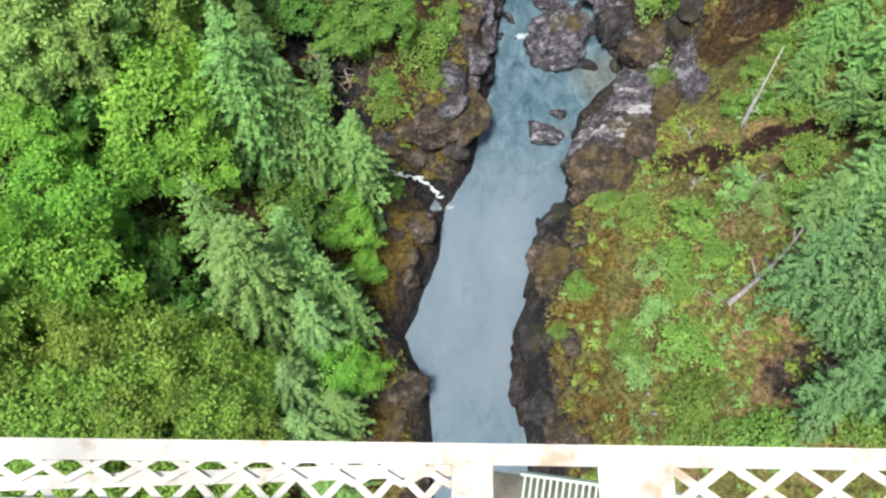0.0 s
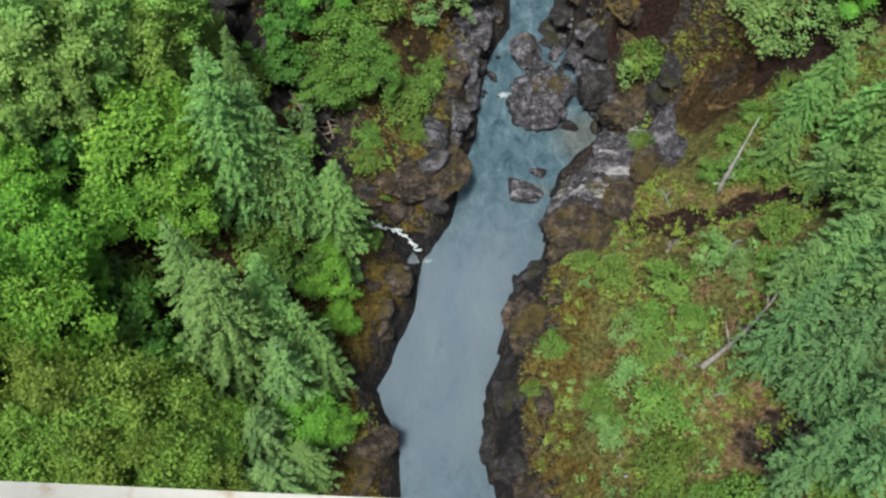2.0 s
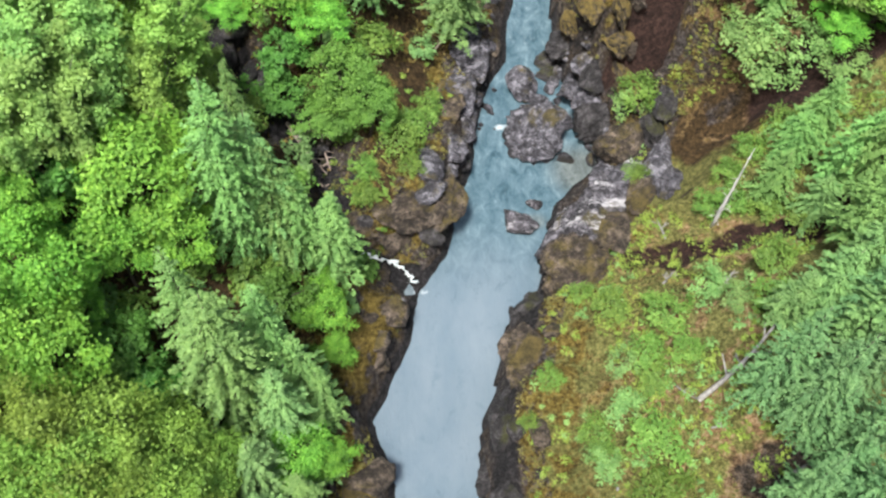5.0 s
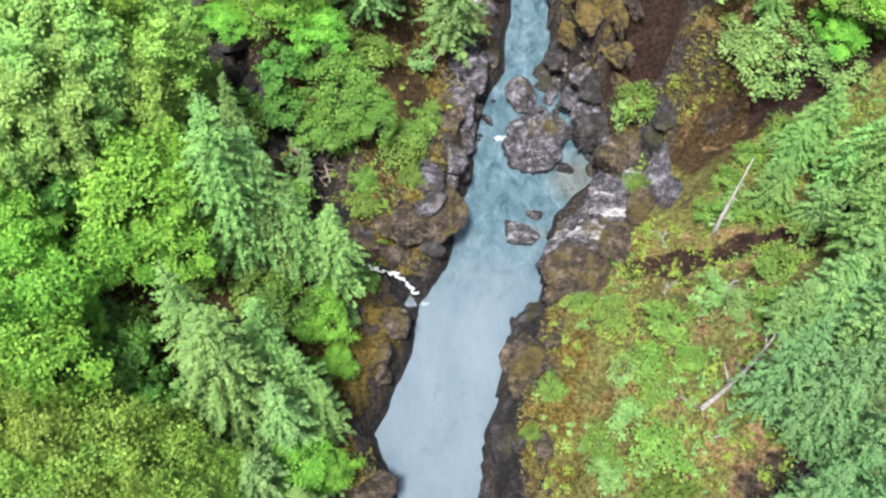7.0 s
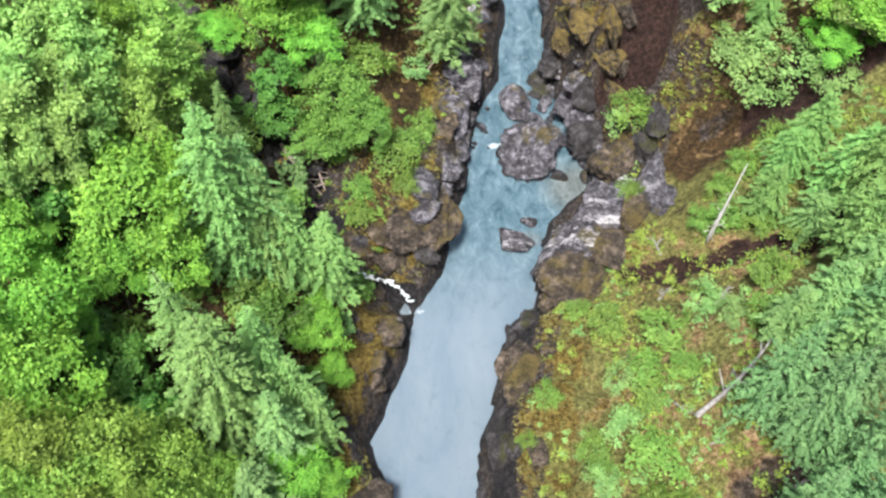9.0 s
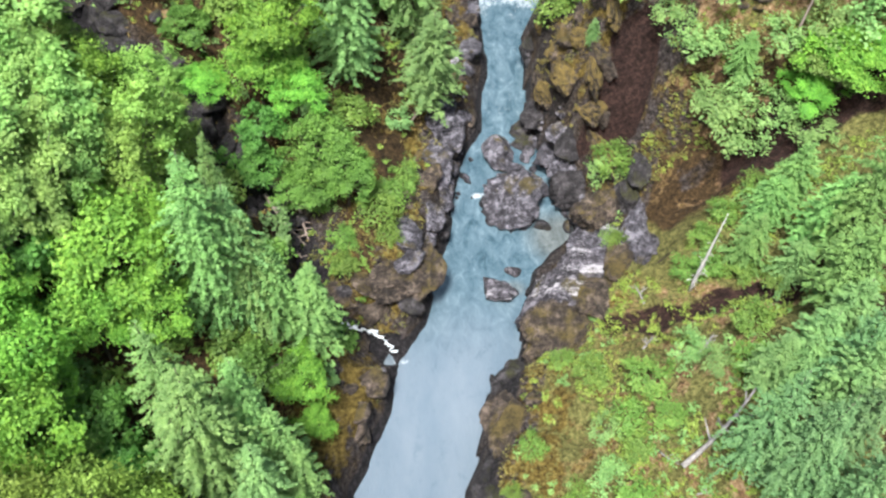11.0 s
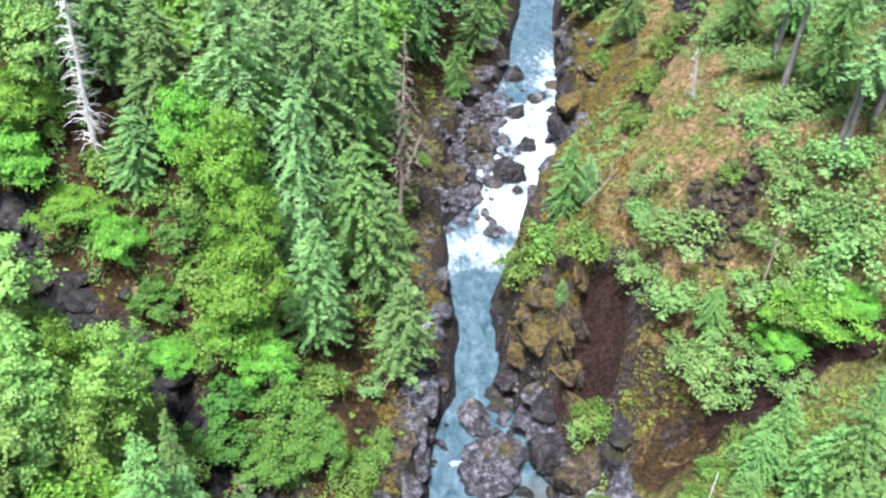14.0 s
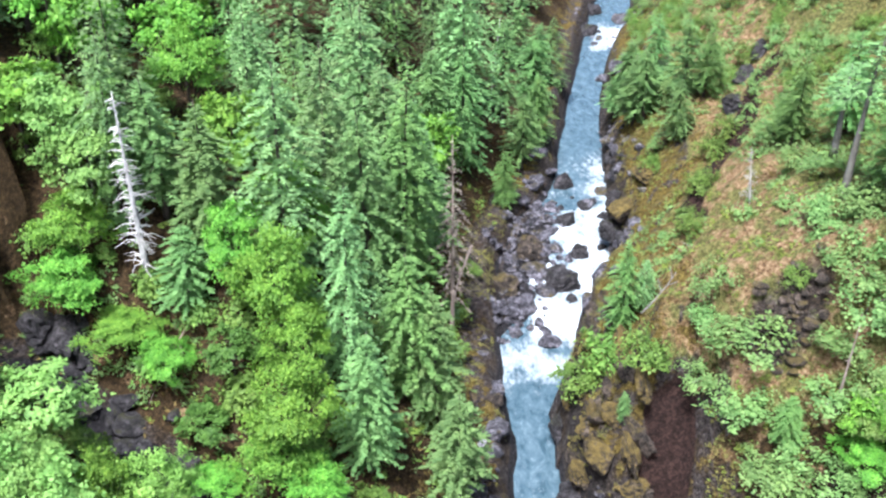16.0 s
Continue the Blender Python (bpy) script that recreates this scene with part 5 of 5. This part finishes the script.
def tufts(name, label, mat, spots, size, blades=7):
    """Small plants over open ground: a ring of blades each."""
    spots = np.array(spots)
    n = len(spots)
    z = ground(spots[:, 0], spots[:, 1])
    at = np.repeat(np.column_stack([spots, z]), blades, 0)
    m = n * blades
    a = rng.uniform(0, 2 * math.pi, m)
    along = unit(np.stack([np.cos(a), np.sin(a), rng.uniform(0.15, 1.1, m)], 1))
    across = unit(np.stack([-np.sin(a), np.cos(a), rng.uniform(-0.3, 0.3, m)], 1))
    k = np.repeat(rng.uniform(0.5, 1.4, n), blades) * size
    v, f = kites(at + rng.normal(0, 0.25 * size, (m, 3)) * np.array([1, 1, 0.3]), along, across, k * rng.uniform(0.6, 1.2, m), k * rng.uniform(0.35, 0.6, m), 0.12)
    tagged(new(name, mesh_of(name, v, f, mat)), label, "plants", kind="stuff")


def cushions(name, label, mat, spots, lo, hi, leaves=46):
    """Low domed bushlets, each a heap of small leaves."""
    spots = np.array(spots)
    n = len(spots)
    size = np.repeat(lo + (hi - lo) * rng.uniform(0, 1, n) ** 1.8, leaves)[:, None]
    at = np.repeat(np.column_stack([spots, ground(spots[:, 0], spots[:, 1])]), leaves, 0)
    d = unit(rng.normal(0, 1, (n * leaves, 3)))
    d[:, 2] = np.abs(d[:, 2])
    lump = 1 + 0.25 * np.sin(4 * d[:, :1] + at[:, :1]) + 0.25 * np.sin(5 * d[:, 1:2] + at[:, 1:2])
    org = at + d * size * lump * rng.uniform(0.45, 1.0, (n * leaves, 1)) * np.array([1, 1, 0.75])
    normal = unit(d + np.array([0, 0, 0.6]) + rng.normal(0, 0.4, d.shape))
    along = unit(np.cross(normal, rng.normal(0, 1, d.shape)) + 0.5 * d)
    ln = (0.16 + 0.16 * size[:, 0]) * rng.uniform(0.6, 1.3, n * leaves)
    v, f = kites(org, along, unit(np.cross(normal, along)), ln, ln * 0.85, 0.08)
    tagged(new(name, mesh_of(name, v, f, mat)), label, "plants", kind="stuff")


def scatter(count, x0, x1, y0, y1, keep):
    """Random places that pass a test and stay out of the bare gullies."""
    out = []
    while len(out) < count:
        x, y = rng.uniform(x0, x1, 4000), rng.uniform(y0, y1, 4000)
        left, right = banks(x, y)
        bare = np.minimum(path_distance(x, y, GULLY_A)[0], path_distance(x, y, GULLY_B)[0])
        ok = keep(x, y, left, right) & (bare > 4.6)
        out += list(zip(x[ok], y[ok]))
    return out[:count]


for kind in (SNAG_W_a, SNAG_R_a):
    TAKEN += [(x, y, 13.0) for x, y, *_ in kind]
fill_undergrowth()
fill_canopy()
fill_woods()
outcrops()
cliff_ribs()
creek_rocks()
fill_slope()
fill_shoulder()
far_woods()
shelf = lambda x, y, l, r: (r > 5) & (r < 42) & (fractal(x, y, 9, 3, 101) > 0.08)
tufts("grass_tufts", "bright green grass and low herbs on the shelf", LIME, scatter(2600, 10, 75, 15, 90, shelf), 0.3)
tufts("moss_tufts", "yellow-brown moss and dry herbs on the cliff edge", HERB, scatter(4200, 8, 70, 15, 95, lambda x, y, l, r: (r > 3.5) & (r < 26) & (fractal(x, y, 6, 3, 105) > -0.1)), 0.26)
tufts("dry_ferns", "rusty dry ferns on the slopes", RUST, scatter(6000, 20, 130, 95, 300, lambda x, y, l, r: (r > 8) & (r < 60) & (fractal(x, y, 9, 3, 109) > 0.0)), 0.3)
tufts("slope_herbs", "green herbs on the steep far slope", LIME, scatter(8500, 20, 150, 82, 320, lambda x, y, l, r: (r > 6) & (r < 75) & (fractal(x, y, 12, 3, 113) > -0.06)), 0.36)
tufts("cliff_moss", "yellow moss hanging on the river cliffs", HERB, scatter(6500, 10, 110, 88, 330, lambda x, y, l, r: (r > 1.5) & (r < 15) & (fractal(x, y, 5, 3, 117) > 0.0)), 0.42)
tufts("bank_moss", "mossy herbs on the wooded bank", HERB, scatter(6500, -45, 60, 15, 260, lambda x, y, l, r: (l > 1.8) & (l < 20) & (fractal(x, y, 6, 3, 121) > 0.05)), 0.3)
tufts("forest_ferns", "ferns on the forest floor", SHRUB, scatter(3200, -80, 30, 15, 200, lambda x, y, l, r: (l > 9) & (fractal(x, y, 8, 3, 125) > 0.0)), 0.75)
tufts("forest_litter", "rust-brown dead ferns on the forest floor", RUST, scatter(2600, -80, 30, 15, 200, lambda x, y, l, r: (l > 8) & (fractal(x, y, 8, 3, 129) > 0.05)), 0.5)
open_slope = lambda x, y, l, r: (r > 8) & (r < 80) & (np.hypot(x - 47.0, 1.4 * (y - 101.9)) > 8)
cushions("slope_brush", "soft pale green brush on the steep soil slope", BRUSH, scatter(1700, 22, 140, 82, 290, lambda x, y, l, r: open_slope(x, y, l, r) & (fractal(x, y, 14, 3, 151) > -0.02)), 0.5, 1.9)
cushions("slope_brush", "bright young brush on the steep soil slope", LIME, scatter(650, 22, 140, 82, 290, lambda x, y, l, r: open_slope(x, y, l, r) & (fractal(x, y, 11, 3, 157) > 0.05)), 0.4, 1.4)
cushions("hill_brush", "dense leafy brush high on the steep slope", BRUSH, scatter(520, 40, 170, 100, 300, lambda x, y, l, r: (r > 28) & (r < 95)), 1.0, 3.0, 84)
cushions("shelf_brush", "soft bright green low brush on the shelf", LIME, scatter(420, 14, 60, 15, 84, lambda x, y, l, r: (r > 4) & (r < 40) & (fractal(x, y, 7, 3, 161) > 0.0)), 0.3, 1.1)
cushions("shelf_brush", "grey-green low brush on the shelf", BRUSH, scatter(260, 14, 60, 15, 84, lambda x, y, l, r: (r > 5) & (r < 40) & (fractal(x, y, 8, 3, 167) > 0.02)), 0.3, 1.2)
flank = lambda x, y, l, r: (r > 4) & (x > 33)
cushions("flank_brush", "low green brush on the mossy flank", LIME, scatter(70, 33, 54, 74, 98, flank), 0.3, 1.1)
cushions("flank_brush", "yellow-brown moss cushions on the rocky flank", HERB, scatter(260, 33, 54, 74, 98, flank), 0.2, 0.8, 30)
cushions("cliff_cushions", "golden moss cushions on the river cliff", HERB, scatter(420, 15, 75, 95, 250, lambda x, y, l, r: (r > 2) & (r < 13) & (fractal(x, y, 9, 3, 181) > 0.0)), 0.3, 1.1, 34)
cushions("gully_brush", "green brush over the side gully", BRUSH, scatter(240, -75, -8, 74, 122, lambda x, y, l, r: (path_distance(x, y, CREEK)[0] > 4.5) & (path_distance(x, y, CREEK)[0] < 17)), 0.6, 1.9, 60)
cushions("bank_brush", "yellow-green brush along the wooded bank", LIME, scatter(420, -70, 40, 30, 190, lambda x, y, l, r: (l > 4) & (l < 60) & (fractal(x, y, 8, 3, 171) > 0.05)), 0.4, 1.3)
for kinds in (firs, hemlocks, grey_hemlocks, spruces, cedars, bare_stems, maples, alders, yellow_alders, shade_trees, dry_firs, bushes, thickets, shrubs, low_shrub, low_fern, mid_firs, young):
    for model, _, _ in kinds:
        drop(model)


lay_boulders(ROCK_FLANK, BROWN_ROCK, "dark brown rock flank beside the pale veined boulder")

# ---------------------------------------------------------------- dead wood
for kind, wood, label in ((SNAG_W_a, DEAD_WOOD, "bare weathered silver-grey dead tree still standing"), (SNAG_R_a, BROWN_WOOD, "brown dead fir with bare drooping twigs")):
    for x, y, h, lx, ly, r, n, tw in kind:
        ob = snag(rng, "dead_tree", label, wood, h, (lx, ly), r, n, tw)
        ob.location = (x, y, float(ground(x, y)))


def fallen_log(wood, label, x0, y0, z0, x1, y1, z1, r):
    a, b = Vector((x0, y0, z0)), Vector((x1, y1, z1))
    d = b - a
    side = d.cross(Vector((0, 0, 1))).normalized()
    line = [a + d * k + side * (0.04 * d.length * math.sin(3 * k)) for k in np.linspace(0, 1, 7)]
    ob = new("fallen_log")
    tagged(ob, label, "log")
    ob.location = a
    v, f = tube([p - a for p in line], [r * (1.1 - 0.7 * k) for k in np.linspace(0, 1, 7)], 8)
    part("trunk", mesh_of("trunk", v, f, wood, True), ob)
    for k in range(5):
        p = line[2 + k % 4] - a
        q = p + d * rng.uniform(0.05, 0.14) + side * rng.choice([-1, 1]) * d.length * rng.uniform(0.09, 0.2) + Vector((0, 0, rng.uniform(0.1, 0.7)))
        v, f = tube([p, q], [r * 0.4, 0.05], 4)
        part("branch_stub", mesh_of("branch_stub", v, f, wood), ob)


for row in LOG_W_a + LOG_W_b:
    fallen_log(GREY_WOOD, "bleached grey fallen log on the slope", *row)
for row in LOG_R_a:
    fallen_log(BROWN_WOOD, "brown fallen log lying in the side gully", *row)

# ---------------------------------------------------------------- steel bridge, of which the laced edge member is seen
def box(x0, x1, y0, y1, z0, z1):
    v = [(x, y, z) for z in (z0, z1) for y in (y0, y1) for x in (x0, x1)]
    return v, [(0, 2, 3, 1), (4, 5, 7, 6), (0, 1, 5, 4), (2, 6, 7, 3), (0, 4, 6, 2), (1, 3, 7, 5)]


def bar(a, b, width, thick):
    """A flat bar between two points, lying level."""
    a, b = Vector(a), Vector(b)
    d = (b - a).normalized()
    s = Vector((-d.y, d.x, 0)).normalized() * width / 2
    t = Vector((0, 0, thick))
    v = [a - s, b - s, b + s, a + s, a - s + t, b - s + t, b + s + t, a + s + t]
    return v, [(0, 3, 2, 1), (4, 5, 6, 7), (0, 1, 5, 4), (1, 2, 6, 5), (2, 3, 7, 6), (3, 0, 4, 7)]


def bridge():
    """u runs along the member, v from its outer edge back towards the deck."""
    root = new("bridge_truss")
    tagged(root, "cream-painted riveted steel bridge member with crossed lacing bars", "bridge")
    root.matrix_basis = pose(0.0, 2.68, 99.13, 0, 0, -0.75)
    reach = 240.0
    at = lambda u, v, z=0.0: (u, -v, z)
    v, f = box(-reach, reach, -0.26, 0.0, -0.03, 0.0)
    v2, f2 = box(-reach, reach, -0.03, -0.003, -0.4, -0.03)
    part("outer_flange", mesh_of("outer_flange", *merge([(v, f), (v2, f2)]), STEEL), root, "cream painted edge plate with rust stains")
    part("inner_flange", mesh_of("inner_flange", *box(-reach, reach, -0.98, -0.72, -0.03, 0.0), STEEL), root)
    for u0, u1 in ((0.11, 0.60), (1.86, 2.76)):
        part("gusset_plate", mesh_of("gusset_plate", *box(u0, u1, -1.05, -0.2, 0.004, 0.022), STEEL), root)
        for k in range(10):
            for w in (0.24, 0.62):
                u = u0 + 0.04 + (u1 - u0 - 0.08) * k / 9
                pv, pf = tube([(u, -w, 0.02), (u, -w, 0.034), (u, -w, 0.04)], [0.016, 0.014, 0.006], 6)
                part("rivet", mesh_of("rivet", pv, pf, STEEL), root)
    # lacing towards one side: crossed bars at 0.8 m
    rest = []

    def lace(u, pitch, v0, v1, z, width):
        for a, b in ((u, u + pitch), (u + pitch, u)):
            piece = bar(at(a, v0, z if a < b else z + 0.012), at(b, v1, z if a < b else z + 0.012), width, 0.01)
            if abs(u) < 12:
                part("lacing_bar", mesh_of("lacing_bar", *piece, STEEL), root)
            else:
                rest.append(piece)

    u = 2.66
    while u < reach - 1:
        lace(u, 0.80, 0.2, 0.78, -0.06, 0.115)
        u += 0.80
    u = -0.47
    while u > -reach + 1:
        lace(u, 0.58, 0.16, 0.5, -0.06, 0.085)
        u -= 0.58
    part("far_lacing", tagged_mesh("far_lacing", rest, STEEL), root)["kind"] = "stuff"
    # second laced member, lower and slightly skewed, that meets the first at the joint
    low = new("brace_member")
    low.parent = root
    low.matrix_basis = pose(0.1, -0.20, -0.14, 0, 0, 2.6)
    part("flange", mesh_of("flange", *box(-60, 0, -0.17, 0.0, -0.02, 0.0), STEEL), low)
    part("flange", mesh_of("flange", *box(-60, 0, -0.85, -0.68, -0.02, 0.0), STEEL), low)
    for k in range(26):
        u = -0.64 - 0.62 * k
        for a, b in ((u, u + 0.62), (u + 0.62, u)):
            part("lacing_bar", mesh_of("lacing_bar", *bar((a, -0.1, -0.05 if a < b else -0.035), (b, -0.75, -0.05 if a < b else -0.035), 0.09, 0.01), STEEL), low)
    low2 = [bar((-16.6 - 0.62 * k, -0.1, -0.05), (-17.22 - 0.62 * k, -0.75, -0.05), 0.09, 0.01) for k in range(68)]
    part("far_lacing", tagged_mesh("far_lacing", low2, STEEL), low)["kind"] = "stuff"


def tagged_mesh(name, pieces, mat):
    return mesh_of(name, *merge(pieces), mat)


def catwalk():
    """Inspection walkway below the member, its pale green railing leaning outwards, hung on two rods."""
    root = new("inspection_catwalk")
    tagged(root, "inspection catwalk with a pale green baluster railing below the bridge", "catwalk")
    root.matrix_basis = pose(1.74, 4.22, 90.43, 0, 0, -8)
    part("floor_plate", mesh_of("floor_plate", *box(-1.2, 7.5, -2.0, 0.06, -0.75, -0.69), DARK_STEEL), root, "dull dark floor plate")
    rail = part("railing", mesh_of("railing", *box(-0.06, 7.5, -0.16, 0.0, -0.06, 0.0), RAIL_PAINT), root, "pale green railing with thin balusters")
    rail.rotation_euler = (radians(-58), 0, 0)
    part("bottom_rail", mesh_of("bottom_rail", *box(-0.06, 7.5, -0.07, -0.01, -0.98, -0.9), RAIL_PAINT), rail)
    post = mesh_of("baluster", *box(-0.022, 0.022, -0.06, -0.02, -0.9, -0.06), RAIL_PAINT)
    for k in range(52):
        part("baluster", post, rail).location = (0.05 + 0.14 * k, 0, 0)
    for x in (-1.1, 7.4):
        part("hanger", mesh_of("hanger", *box(x - 0.06, x + 0.06, -1.99, -1.87, -0.69, 7.85), STEEL), root)


def guard_pipe():
    v, f = tube([(-6.2, 1.84, 102.4), (-3.86, 1.2, 102.4), (-3.2, 1.0, 102.4), (-2.2, 0.64, 102.4)], [0.09] * 4, 12)
    root = new("grey_guard_pipe")
    tagged(root, "dull grey steel guard pipe beside the bridge deck", "pipe")
    part("pipe", mesh_of("pipe", v, f, CONCRETE, True), root)
    v, f = tube([(-5.0, 1.5, 99.13), (-5.0, 1.5, 102.35)], [0.06, 0.06], 8)
    part("support_post", mesh_of("support_post", v, f, CONCRETE, True), root)


bridge()
catwalk()
guard_pipe()
